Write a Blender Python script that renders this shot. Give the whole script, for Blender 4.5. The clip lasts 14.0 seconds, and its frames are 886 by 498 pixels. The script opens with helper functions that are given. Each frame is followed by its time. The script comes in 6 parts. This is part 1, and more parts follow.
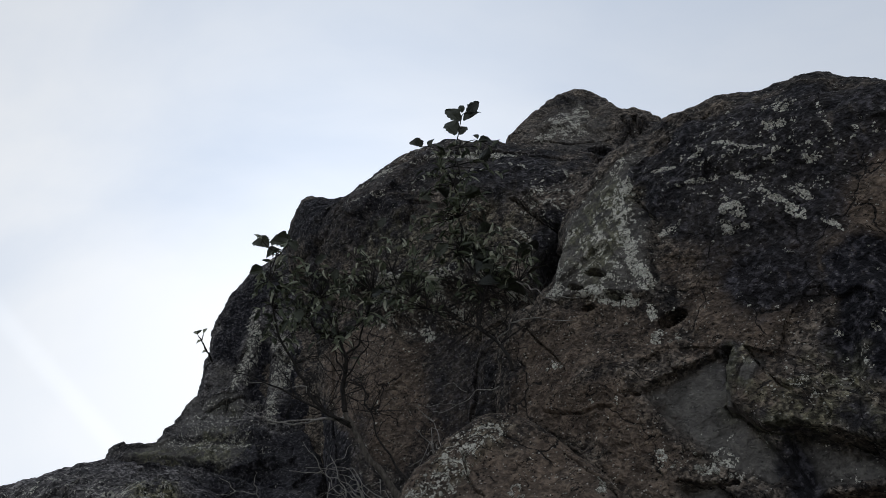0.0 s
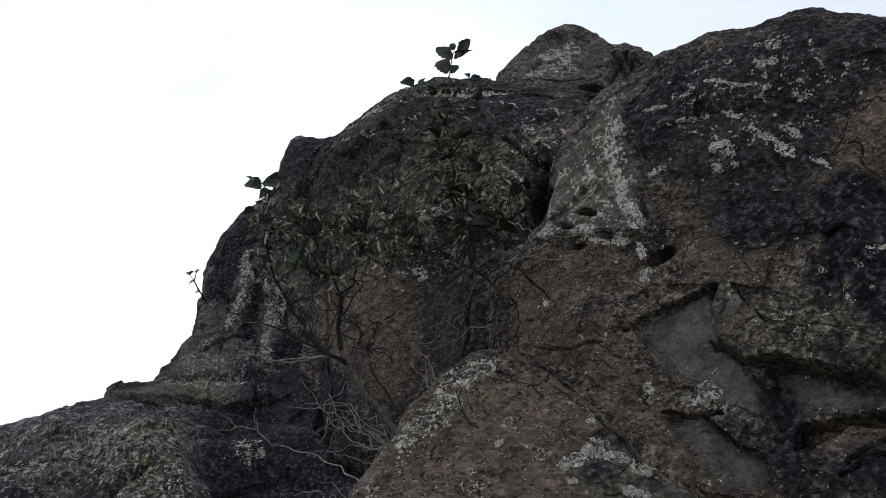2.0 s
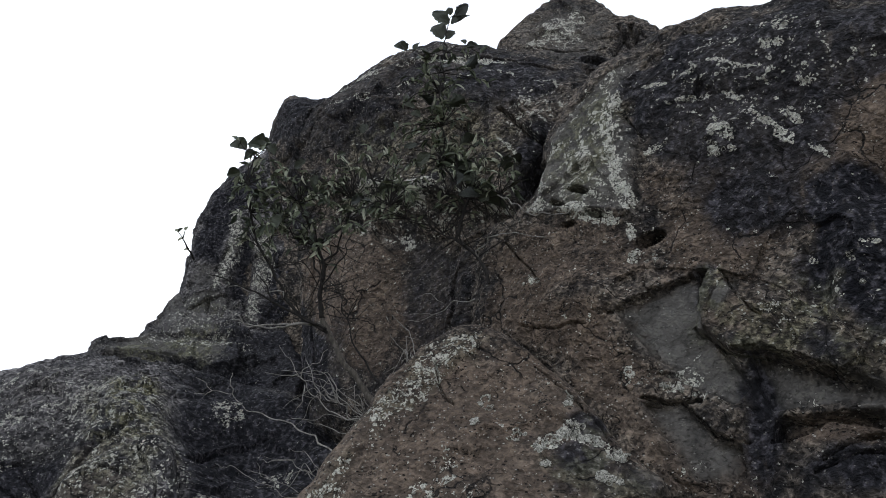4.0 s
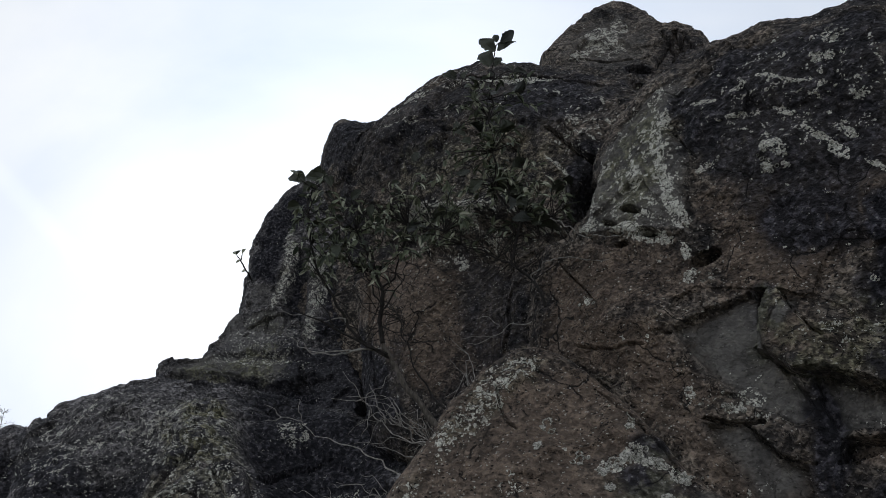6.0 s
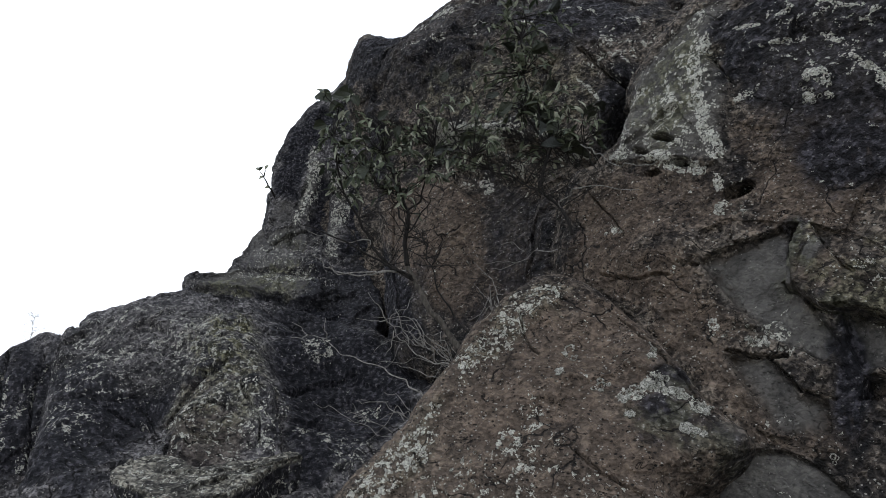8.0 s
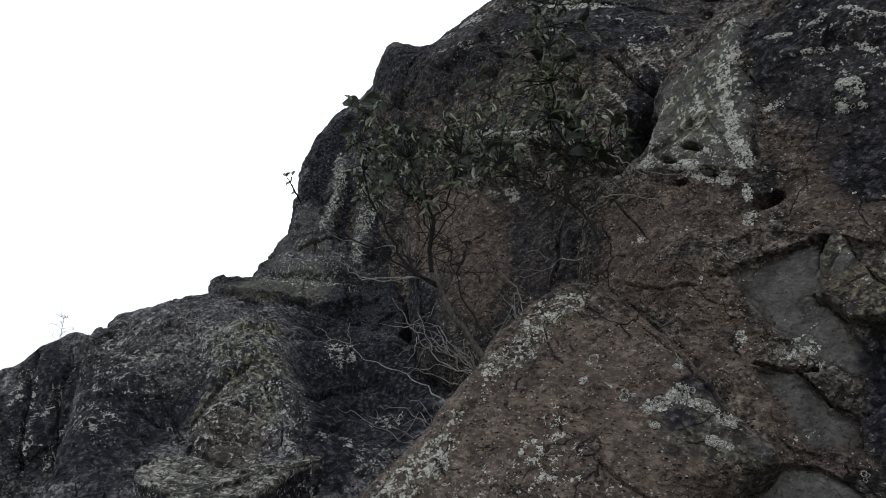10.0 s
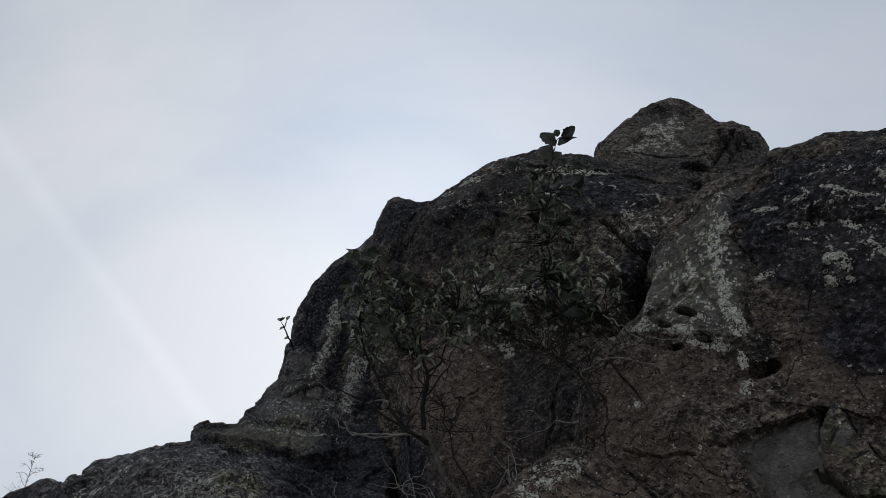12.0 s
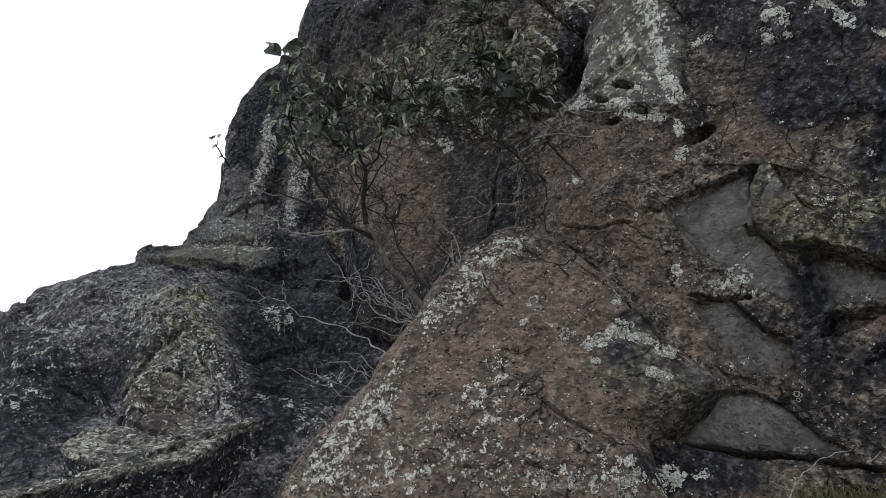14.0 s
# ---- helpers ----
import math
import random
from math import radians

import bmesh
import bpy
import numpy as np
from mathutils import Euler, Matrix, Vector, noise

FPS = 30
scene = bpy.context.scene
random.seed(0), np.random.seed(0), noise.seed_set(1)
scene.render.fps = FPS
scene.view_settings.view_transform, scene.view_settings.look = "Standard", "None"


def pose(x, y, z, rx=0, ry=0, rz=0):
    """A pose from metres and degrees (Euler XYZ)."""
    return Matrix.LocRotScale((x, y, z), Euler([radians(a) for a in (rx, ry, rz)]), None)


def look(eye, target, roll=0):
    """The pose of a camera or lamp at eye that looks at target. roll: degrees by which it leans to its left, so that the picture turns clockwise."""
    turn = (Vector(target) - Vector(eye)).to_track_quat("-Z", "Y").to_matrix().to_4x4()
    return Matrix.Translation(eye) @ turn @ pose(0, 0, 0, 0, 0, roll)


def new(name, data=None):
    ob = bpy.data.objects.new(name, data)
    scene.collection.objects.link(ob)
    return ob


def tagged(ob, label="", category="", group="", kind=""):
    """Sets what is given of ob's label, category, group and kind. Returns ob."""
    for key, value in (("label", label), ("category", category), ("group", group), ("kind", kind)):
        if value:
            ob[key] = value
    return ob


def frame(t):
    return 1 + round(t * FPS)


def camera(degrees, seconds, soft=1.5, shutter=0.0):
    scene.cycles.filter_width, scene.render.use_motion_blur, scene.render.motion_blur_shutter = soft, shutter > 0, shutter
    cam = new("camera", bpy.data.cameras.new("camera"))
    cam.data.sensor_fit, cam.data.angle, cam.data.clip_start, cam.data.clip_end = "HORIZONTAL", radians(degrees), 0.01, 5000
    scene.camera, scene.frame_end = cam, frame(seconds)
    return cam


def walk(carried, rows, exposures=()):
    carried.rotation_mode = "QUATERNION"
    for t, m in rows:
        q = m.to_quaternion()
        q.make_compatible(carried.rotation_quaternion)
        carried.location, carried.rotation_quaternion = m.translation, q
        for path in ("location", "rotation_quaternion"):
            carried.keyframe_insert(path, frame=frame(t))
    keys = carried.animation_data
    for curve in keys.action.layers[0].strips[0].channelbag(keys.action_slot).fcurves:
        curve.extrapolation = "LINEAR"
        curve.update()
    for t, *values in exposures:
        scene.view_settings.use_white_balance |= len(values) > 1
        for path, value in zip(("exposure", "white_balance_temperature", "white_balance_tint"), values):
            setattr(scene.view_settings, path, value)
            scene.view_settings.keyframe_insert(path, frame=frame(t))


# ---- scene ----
cam = camera(63.50, 14.0, soft=0.7)
PATH = [
    (0.0, pose(-0.057, -0.029, 1.549, 115.39, 0.65, 2.52)),
    (0.5, pose(-0.050, -0.018, 1.551, 113.52, 2.71, 2.13)),
    (1.0, pose(-0.049, -0.045, 1.575, 113.46, 0.94, 1.74)),
    (1.5, pose(-0.075, -0.086, 1.566, 112.52, 0.47, 2.44)),
    (2.0, pose(-0.088, -0.087, 1.546, 110.41, 1.42, 1.84)),
    (2.2, pose(-0.057, -0.042, 1.535, 109.31, 1.99, 1.33)),
    (4.3, pose(-0.001, 0.010, 1.630, 107.69, -1.36, 0.93)),
    (4.5, pose(-0.004, 0.005, 1.608, 109.49, -0.85, 1.89)),
    (5.0, pose(0.000, 0.000, 1.600, 109.00, -0.00, 0.00)),
    (5.5, pose(-0.017, -0.052, 1.688, 108.46, 2.10, 2.86)),
    (6.0, pose(-0.068, -0.169, 1.744, 107.94, -0.13, 4.92)),
    (6.5, pose(-0.061, -0.139, 1.761, 104.69, -1.89, 5.03)),
    (7.0, pose(-0.115, -0.209, 1.821, 102.09, -3.08, 5.83)),
    (7.5, pose(-0.102, -0.143, 1.800, 99.46, 0.25, 6.56)),
    (8.0, pose(-0.127, -0.168, 1.794, 101.39, -1.95, 5.99)),
    (8.2, pose(-0.099, -0.159, 1.792, 101.93, -1.71, 7.39)),
    (10.3, pose(-0.137, -0.168, 1.775, 102.07, -3.24, 7.63)),
    (10.5, pose(-0.131, -0.171, 1.755, 102.81, -2.68, 7.51)),
    (11.0, pose(-0.129, -0.192, 1.774, 103.62, -2.39, 8.31)),
    (11.5, pose(-0.157, -0.198, 1.807, 102.66, -3.76, 8.87)),
    (12.0, pose(-0.163, -0.215, 1.841, 113.75, -5.00, 6.47)),
    (12.5, pose(-0.124, -0.200, 1.815, 112.04, -1.04, 6.80)),
    (13.0, pose(-0.144, -0.242, 1.773, 108.10, -0.70, 9.29)),
    (13.5, pose(-0.147, -0.128, 1.688, 101.86, -0.79, 7.62)),
    (14.0, pose(-0.121, -0.013, 1.677, 99.40, 0.23, 3.35)),
]
EXPOSURES = [(0.0, -0.31), (0.5, -0.19), (1.5, -0.11), (2.0, 0.16), (4.5, 0.56), (5.5, 0.46), (6.0, -0.1), (6.5, -0.41), (7.0, -0.04), (7.5, 0.06), (8.0, 0.59), (10.5, 0.11), (11.0, -0.14), (11.5, -0.25), (12.0, -0.58), (12.5, -0.61), (13.0, -0.5), (13.5, -0.24), (14.0, 0.86)]
walk(cam, PATH, EXPOSURES)

# ---- daylight: thin bright overcast, the sun behind the outcrop ----
SUN_EL, SUN_AZ = radians(24), radians(-10)   # azimuth from +y towards +x
TRAIL = (-0.668, -0.202, -0.7163)
world = bpy.data.worlds.new("sky")
scene.world = world
world.use_nodes = True
wt = world.node_tree
wt.nodes.clear()


def wnode(kind, **kw):
    n = wt.nodes.new(kind)
    for k, v in kw.items():
        if k == "noise_dimensions":
            n.noise_dimensions = v
        else:
            n.inputs[k].default_value = v
    return n


sky = wt.nodes.new("ShaderNodeTexSky")
sky.sky_type, sky.sun_disc = "NISHITA", False
sky.sun_elevation, sky.sun_rotation = SUN_EL, SUN_AZ
sky.dust_density, sky.air_density = 3.0, 1.0
coord = wt.nodes.new("ShaderNodeTexCoord")
stretch = wt.nodes.new("ShaderNodeMapping")
stretch.inputs["Rotation"].default_value = (0.3, 0.75, 0.2)
stretch.inputs["Scale"].default_value = (0.7, 2.6, 1.6)
wt.links.new(coord.outputs["Generated"], stretch.inputs["Vector"])
cloud = wnode("ShaderNodeTexNoise", Scale=1.5, Detail=7.0, Roughness=0.5, Distortion=0.25)
wt.links.new(stretch.outputs["Vector"], cloud.inputs["Vector"])
veil = wt.nodes.new("ShaderNodeMapRange")
veil.inputs["From Min"].default_value, veil.inputs["From Max"].default_value = 0.34, 0.66
wt.links.new(cloud.outputs["Fac"], veil.inputs["Value"])


def wmath(op, a, b):
    n = wt.nodes.new("ShaderNodeMath")
    n.operation = op
    for i, v in enumerate((a, b)):
        if isinstance(v, float):
            n.inputs[i].default_value = v
        else:
            wt.links.new(v, n.inputs[i])
    return n.outputs[0]


# a broad, fading vapour trail: the band round one great circle
across = wt.nodes.new("ShaderNodeVectorMath")
across.operation = "DOT_PRODUCT"
across.inputs[1].default_value = TRAIL
wt.links.new(coord.outputs["Generated"], across.inputs[0])
trail = wt.nodes.new("ShaderNodeMapRange")
trail.interpolation_type = "SMOOTHSTEP"
trail.inputs["From Min"].default_value, trail.inputs["From Max"].default_value = 0.018, 0.002
wt.links.new(wmath("ABSOLUTE", across.outputs["Value"], 0.0), trail.inputs["Value"])
grey = wt.nodes.new("ShaderNodeRGBToBW")
wt.links.new(sky.outputs["Color"], grey.inputs["Color"])
# the thin cloud evens the sky out and keeps it brightest round the hidden sun
level = wmath("MULTIPLY", wmath("POWER", grey.outputs["Val"], 0.17), 4.75)
level = wmath("MULTIPLY", level, wmath("ADD", wmath("MULTIPLY", veil.outputs["Result"], 0.17), 0.98))
level = wmath("MULTIPLY", level, wmath("ADD", wmath("MULTIPLY", trail.outputs["Result"], 0.045), 1.0))
tint = wt.nodes.new("ShaderNodeMix")
tint.data_type = "RGBA"
tint.inputs["A"].default_value, tint.inputs["B"].default_value = (0.85, 0.96, 1.14, 1), (0.97, 1.01, 1.07, 1)
wt.links.new(veil.outputs["Result"], tint.inputs["Factor"])
blend = wt.nodes.new("ShaderNodeVectorMath")
blend.operation = "SCALE"
wt.links.new(tint.outputs["Result"], blend.inputs[0])
wt.links.new(level, blend.inputs["Scale"])
bg = wt.nodes.new("ShaderNodeBackground")
bg.inputs["Strength"].default_value = 0.13
wt.links.new(blend.outputs["Vector"], bg.inputs["Color"])
wout = wt.nodes.new("ShaderNodeOutputWorld")
wt.links.new(bg.outputs["Background"], wout.inputs["Surface"])

sun = new("sun", bpy.data.lights.new("sun", "SUN"))
sun.data.energy, sun.data.angle, sun.data.color = 0.6, radians(20), (1.0, 0.96, 0.9)
sun_way = Vector((math.sin(SUN_AZ) * math.cos(SUN_EL), math.cos(SUN_AZ) * math.cos(SUN_EL), math.sin(SUN_EL)))
sun.matrix_world = look(sun_way * 60, (0, 0, 0))


# ---- materials ----
class Nodes:
    """A small builder for a node material."""

    def __init__(self, name):
        self.mat = bpy.data.materials.new(name)
        self.mat.use_nodes = True
        self.t = self.mat.node_tree
        self.t.nodes.clear()
        self.co = self.t.nodes.new("ShaderNodeTexCoord").outputs["Object"]

    def link(self, value, socket):
        if isinstance(value, (int, float)):
            socket.default_value = value
        elif isinstance(value, tuple):
            socket.default_value = (*value, 1) if len(value) == 3 and len(socket.default_value) == 4 else value
        else:
            self.t.links.new(value, socket)

    def noise(self, scale, detail=6.0, rough=0.55, distort=0.0, at=None):
        n = self.t.nodes.new("ShaderNodeTexNoise")
        n.inputs["Scale"].default_value, n.inputs["Detail"].default_value = scale, detail
        n.inputs["Roughness"].default_value, n.inputs["Distortion"].default_value = rough, distort
        self.link(at or self.co, n.inputs["Vector"])
        return n.outputs["Fac"]

    def cells(self, scale, feature="F1", at=None, out="Distance"):
        n = self.t.nodes.new("ShaderNodeTexVoronoi")
        n.feature = feature
        n.inputs["Scale"].default_value = scale
        self.link(at or self.co, n.inputs["Vector"])
        return n.outputs[out]

    def span(self, value, a, b, lo=0.0, hi=1.0):
        n = self.t.nodes.new("ShaderNodeMapRange")
        n.interpolation_type = "SMOOTHSTEP"
        for k, v in (("Value", value), ("From Min", a), ("From Max", b), ("To Min", lo), ("To Max", hi)):
            self.link(v, n.inputs[k])
        return n.outputs["Result"]

    def math(self, op, a, b=0.0, c=0.0):
        n = self.t.nodes.new("ShaderNodeMath")
        n.operation = op
        for k, v in enumerate((a, b, c)):
            self.link(v, n.inputs[k])
        return n.outputs[0]

    def mix(self, fac, a, b, way="MIX"):
        n = self.t.nodes.new("ShaderNodeMix")
        n.data_type, n.blend_type, n.clamp_factor = "RGBA", way, True
        for k, v in (("Factor", fac), ("A", a), ("B", b)):
            self.link(v, n.inputs[k])
        return n.outputs["Result"]

    def attr(self, name):
        n = self.t.nodes.new("ShaderNodeAttribute")
        n.attribute_name = name
        return n.outputs["Fac"]

    def moved(self, scale, shift=(0, 0, 0), turn=(0, 0, 0)):
        n = self.t.nodes.new("ShaderNodeMapping")
        n.inputs["Scale"].default_value, n.inputs["Location"].default_value, n.inputs["Rotation"].default_value = scale, shift, turn
        self.link(self.co, n.inputs["Vector"])
        return n.outputs["Vector"]

    def bump(self, height, distance, strength=1.0, normal=None):
        n = self.t.nodes.new("ShaderNodeBump")
        n.inputs["Distance"].default_value, n.inputs["Strength"].default_value = distance, strength
        self.link(height, n.inputs["Height"])
        if normal:
            self.link(normal, n.inputs["Normal"])
        return n.outputs["Normal"]

    def random(self):
        return self.t.nodes.new("ShaderNodeObjectInfo").outputs["Random"]

    def done(self, color, rough=0.9, normal=None, spec=0.3, through_light=0.0):
        n = self.t.nodes.new("ShaderNodeBsdfPrincipled")
        self.link(color, n.inputs["Base Color"])
        self.link(rough, n.inputs["Roughness"])
        n.inputs["Specular IOR Level"].default_value = spec
        if normal:
            self.link(normal, n.inputs["Normal"])
        shader = n.outputs["BSDF"]
        if through_light:
            tr = self.t.nodes.new("ShaderNodeBsdfTranslucent")
            self.link(color, tr.inputs["Color"])
            mx = self.t.nodes.new("ShaderNodeMixShader")
            mx.inputs["Fac"].default_value = through_light
            self.t.links.new(shader, mx.inputs[1])
            self.t.links.new(tr.outputs["BSDF"], mx.inputs[2])
            shader = mx.outputs["Shader"]
        out = self.t.nodes.new("ShaderNodeOutputMaterial")
        self.t.links.new(shader, out.inputs["Surface"])
        return self.mat


def rock_material(name, dark=(0.022, 0.021, 0.023), mid=(0.2, 0.172, 0.144), rust=(0.19, 0.144, 0.111), lichen_level=0.0, patch=13.0, curls=34):
    """Weathered gneiss: dark crust, rusty stains, fresh grey breaks, pale crust lichen, moss, and shade painted into
    recesses.
    """
    k = Nodes(name)
    big = k.noise(0.9, 5, 0.55, 0.4)
    mott = k.noise(6.5, 7, 0.62, 0.3)
    fine = k.noise(22, 3, 0.55)
    col = k.mix(k.span(k.math("MULTIPLY_ADD", big, 0.55, k.math("MULTIPLY", mott, 0.6)), 0.44, 0.7), dark, mid)
    ochre = k.mix(k.span(mott, 0.36, 0.64), tuple(c * 0.62 for c in rust), rust)
    col = k.mix(k.math("MULTIPLY", k.attr("rust"), k.span(big, 0.15, 0.5, 0.55, 0.95)), col, ochre)
    fresh = k.mix(k.span(k.noise(3, 6, 0.6, 0.4), 0.36, 0.64), (0.075, 0.071, 0.066), (0.15, 0.142, 0.13))
    col = k.mix(k.math("MULTIPLY", k.attr("bare"), k.span(mott, 0.15, 0.45)), col, fresh)
    streak = k.noise(5, 6, 0.62, 0.3, k.moved((3.0, 3.0, 0.35)))
    # blue-black mask: dark crust in places, painted shade in hollows and clefts
    col = k.mix(k.math("MULTIPLY", k.attr("stain_shade"), k.span(streak, 0.15, 0.42)), col, k.mix(k.span(fine, 0.46, 0.66), (0.01, 0.01, 0.014), (0.085, 0.081, 0.096)))
    col = k.mix(k.math("MULTIPLY", k.attr("moss"), k.span(mott, 0.42, 0.56)), col, k.mix(k.span(fine, 0.36, 0.64), (0.055, 0.056, 0.032), (0.25, 0.245, 0.165)))
    # coarse grain, dark pits and pale mineral chips; the bare breaks stay smoother
    calm = k.math("MULTIPLY", k.span(k.attr("bare"), 0.2, 0.9, 1.0, 0.3), k.span(k.attr("stain_shade"), 0.2, 0.9, 1.0, 0.4))
    even = k.math("MULTIPLY", calm, k.span(k.attr("rust"), 0.3, 0.9, 1.0, 0.42))
    grit = k.noise(25, 2, 0.5, 0.7)
    sand = k.noise(70, 1, 0.5)
    dusk, dawn = k.mix(1.0, col, (0.46, 0.45, 0.46), "MULTIPLY"), k.mix(1.0, col, (1.52, 1.49, 1.45), "MULTIPLY")
    col = k.mix(even, col, k.mix(k.span(k.math("MULTIPLY_ADD", grit, 0.88, k.math("MULTIPLY", sand, 0.12)), 0.42, 0.58), dusk, dawn))
    clump = k.noise(15, 3, 0.55, 0.6, k.moved((1, 1, 1.4), (5, 2, 1), (0.2, 0.4, 0)))
    col = k.mix(even, col, k.mix(1.0, col, k.mix(k.span(clump, 0.4, 0.6), (0.58, 0.565, 0.56), (1.3, 1.27, 1.23)), "MULTIPLY"))
    crystal = k.span(k.cells(38, at=k.moved((1, 1, 1.3)), out="Color"), 0.2, 0.8, 0.88, 1.13)
    col = k.mix(calm, col, k.mix(1.0, col, crystal, "MULTIPLY"))
    flat = k.moved((1, 1, 1.6))
    pock = k.span(k.cells(24, at=flat), 0.2, 0.27)
    pocks = k.math("MULTIPLY", k.math("MULTIPLY", k.math("SUBTRACT", 1.0, pock), k.span(fine, 0.49, 0.53)), calm)
    col = k.mix(k.math("MULTIPLY", pocks, 0.9), col, (0.011, 0.01, 0.01))
    chips = k.math("MULTIPLY", k.math("MULTIPLY", k.span(k.cells(34, at=k.moved((1, 1, 1.3), (3, 5, 7))), 0.27, 0.2), k.span(fine, 0.51, 0.55)), calm)
    col = k.mix(k.math("MULTIPLY", chips, 0.75), col, (0.46, 0.435, 0.385))
    # short flaking cracks, and long hairlines along the old fractures
    wander = k.t.nodes.new("ShaderNodeTexNoise")
    wander.inputs["Scale"].default_value, wander.inputs["Detail"].default_value = 2.5, 6.0
    k.link(k.co, wander.inputs["Vector"])

    def shifted(source, amount):
        n = k.t.nodes.new("ShaderNodeVectorMath")
        n.operation = "MULTIPLY_ADD"
        k.link(source, n.inputs[0])
        n.inputs[1].default_value = (amount,) * 3
        k.link(k.co, n.inputs[2])
        return n.outputs["Vector"]

    flake = k.noise(7.5, 3, 0.55, 0.8, k.moved((1, 1, 1.5), (2, 1, 4), (0, 0.5, 0)))
    flakes = k.math("MULTIPLY", k.span(k.math("ABSOLUTE", k.math("SUBTRACT", flake, 0.5)), 0.011, 0.004), k.span(k.noise(4, 3), 0.48, 0.53))
    flakes = k.math("MULTIPLY", flakes, calm)
    seam = k.math("MULTIPLY", k.span(k.cells(1.7, "DISTANCE_TO_EDGE", shifted(wander.outputs["Color"], 0.5)), 0.014, 0.005), k.span(k.noise(1.6, 3), 0.5, 0.56))
    seam = k.math("MAXIMUM", k.math("MULTIPLY", seam, k.span(k.attr("bare"), 0.2, 0.8, 1.0, 0.0)), flakes)
    col = k.mix(k.math("MULTIPLY", seam, 0.9), col, (0.009, 0.008, 0.008))
    # crust lichen: round rosettes with a pale rim that crowd together where the mask is high, and small dots
    blot = k.noise(patch, 5, 0.6, 0.5)
    mask = k.math("MULTIPLY_ADD", k.attr("lichen"), 0.3, k.math("MULTIPLY_ADD", big, 0.1, lichen_level - 0.05))
    crowd = k.math("ADD", k.math("MULTIPLY", k.math("SUBTRACT", blot, 0.5), 1.35), mask)
    ruffle = k.t.nodes.new("ShaderNodeTexNoise")
    ruffle.inputs["Scale"].default_value, ruffle.inputs["Detail"].default_value = 45.0, 3.0
    k.link(k.co, ruffle.inputs["Vector"])
    lic, pale = 0.0, 0.5
    for scale, share in ((curls, 1.0), (curls * 2.3, 0.8)):
        at = shifted(ruffle.outputs["Color"], 0.5 / scale)
        cell = k.t.nodes.new("ShaderNodeTexVoronoi")
        cell.inputs["Scale"].default_value = scale
        k.link(at, cell.inputs["Vector"])
        d = cell.outputs["Distance"]
        pick = k.math("FRACT", k.math("MULTIPLY", cell.outputs["Color"], 7.31))
        there = k.math("GREATER_THAN", k.span(crowd, 0.16, 0.46, 0.0, share), pick)
        disc = k.math("MULTIPLY", k.span(d, 0.6, 0.54), there)
        lic = k.math("MAXIMUM", lic, disc)
        pale = k.math("MAXIMUM", pale, k.math("MULTIPLY", disc, k.span(d, 0.12, 0.42, 0.45, 1.0))) if scale != curls else k.math("MULTIPLY", disc, k.span(d, 0.12, 0.42, 0.45, 1.0))
    dots = k.math("MULTIPLY", k.span(k.cells(22), 0.2, 0.16), k.span(k.math("ADD", k.noise(4.5, 4), mask), 0.66, 0.74))
    lic = k.math("MAXIMUM", lic, k.math("MULTIPLY", dots, 0.85))
    lic = k.math("MULTIPLY", lic, k.span(sand, 0.3, 0.38, 0.4, 1.0))
    tone = k.math("MULTIPLY", k.math("MAXIMUM", pale, k.math("MULTIPLY", dots, 0.8)), k.span(k.noise(60, 3, 0.6), 0.36, 0.56, 0.55, 1.0))
    col = k.mix(lic, col, k.mix(tone, (0.13, 0.127, 0.105), (0.72, 0.7, 0.61)))
    rough = k.span(mott, 0.2, 0.8, 0.78, 0.97)
    rise = k.math("MULTIPLY", k.math("MULTIPLY_ADD", mott, 0.9, k.math("MULTIPLY_ADD", clump, 0.45, k.math("MULTIPLY", grit, 0.45))), k.span(k.attr("bare"), 0.2, 0.9, 1.0, 0.4))
    rise = k.math("MULTIPLY_ADD", k.math("ADD", pocks, seam), -0.4, k.math("MULTIPLY_ADD", lic, 0.2, rise))
    return k.done(col, rough, k.bump(rise, 0.11, 1.0), 0.25)


STONE = rock_material("weathered_gneiss")
STONE_LICHEN = rock_material("lichened_gneiss", lichen_level=-0.01, patch=19, curls=30)
STONE_PALE = rock_material("pale_lichened_gneiss", (0.07, 0.068, 0.06), (0.37, 0.36, 0.31), (0.25, 0.2, 0.16), 0.0, 17, 36)
STONE_SLATE = rock_material("blue_grey_gneiss", (0.024, 0.024, 0.029), (0.21, 0.205, 0.212), (0.2, 0.165, 0.135), -0.01, 17, 34)


from mathutils.bvhtree import BVHTree


# ---- rock shapes ----
def lattice(p, seed):
    """Smooth value noise in -1..1 at the points p (n x 3)."""
    i = np.floor(p).astype(np.int64)
    f = p - i
    f = f * f * f * (f * (f * 6 - 15) + 10)
    total = np.zeros(len(p))
    for dx in (0, 1):
        for dy in (0, 1):
            for dz in (0, 1):
                h = ((i[:, 0] + dx) * 374761393 + (i[:, 1] + dy) * 668265263 + (i[:, 2] + dz) * 2147483647 + seed * 1274126177) & 0xFFFFFFFF
                h = ((h ^ (h >> 13)) * 1274126177) & 0xFFFFFFFF
                h = ((h ^ (h >> 16)) & 0xFFFF) / 32767.5 - 1
                w = (f[:, 0] if dx else 1 - f[:, 0]) * (f[:, 1] if dy else 1 - f[:, 1]) * (f[:, 2] if dz else 1 - f[:, 2])
                total += h * w
    return total


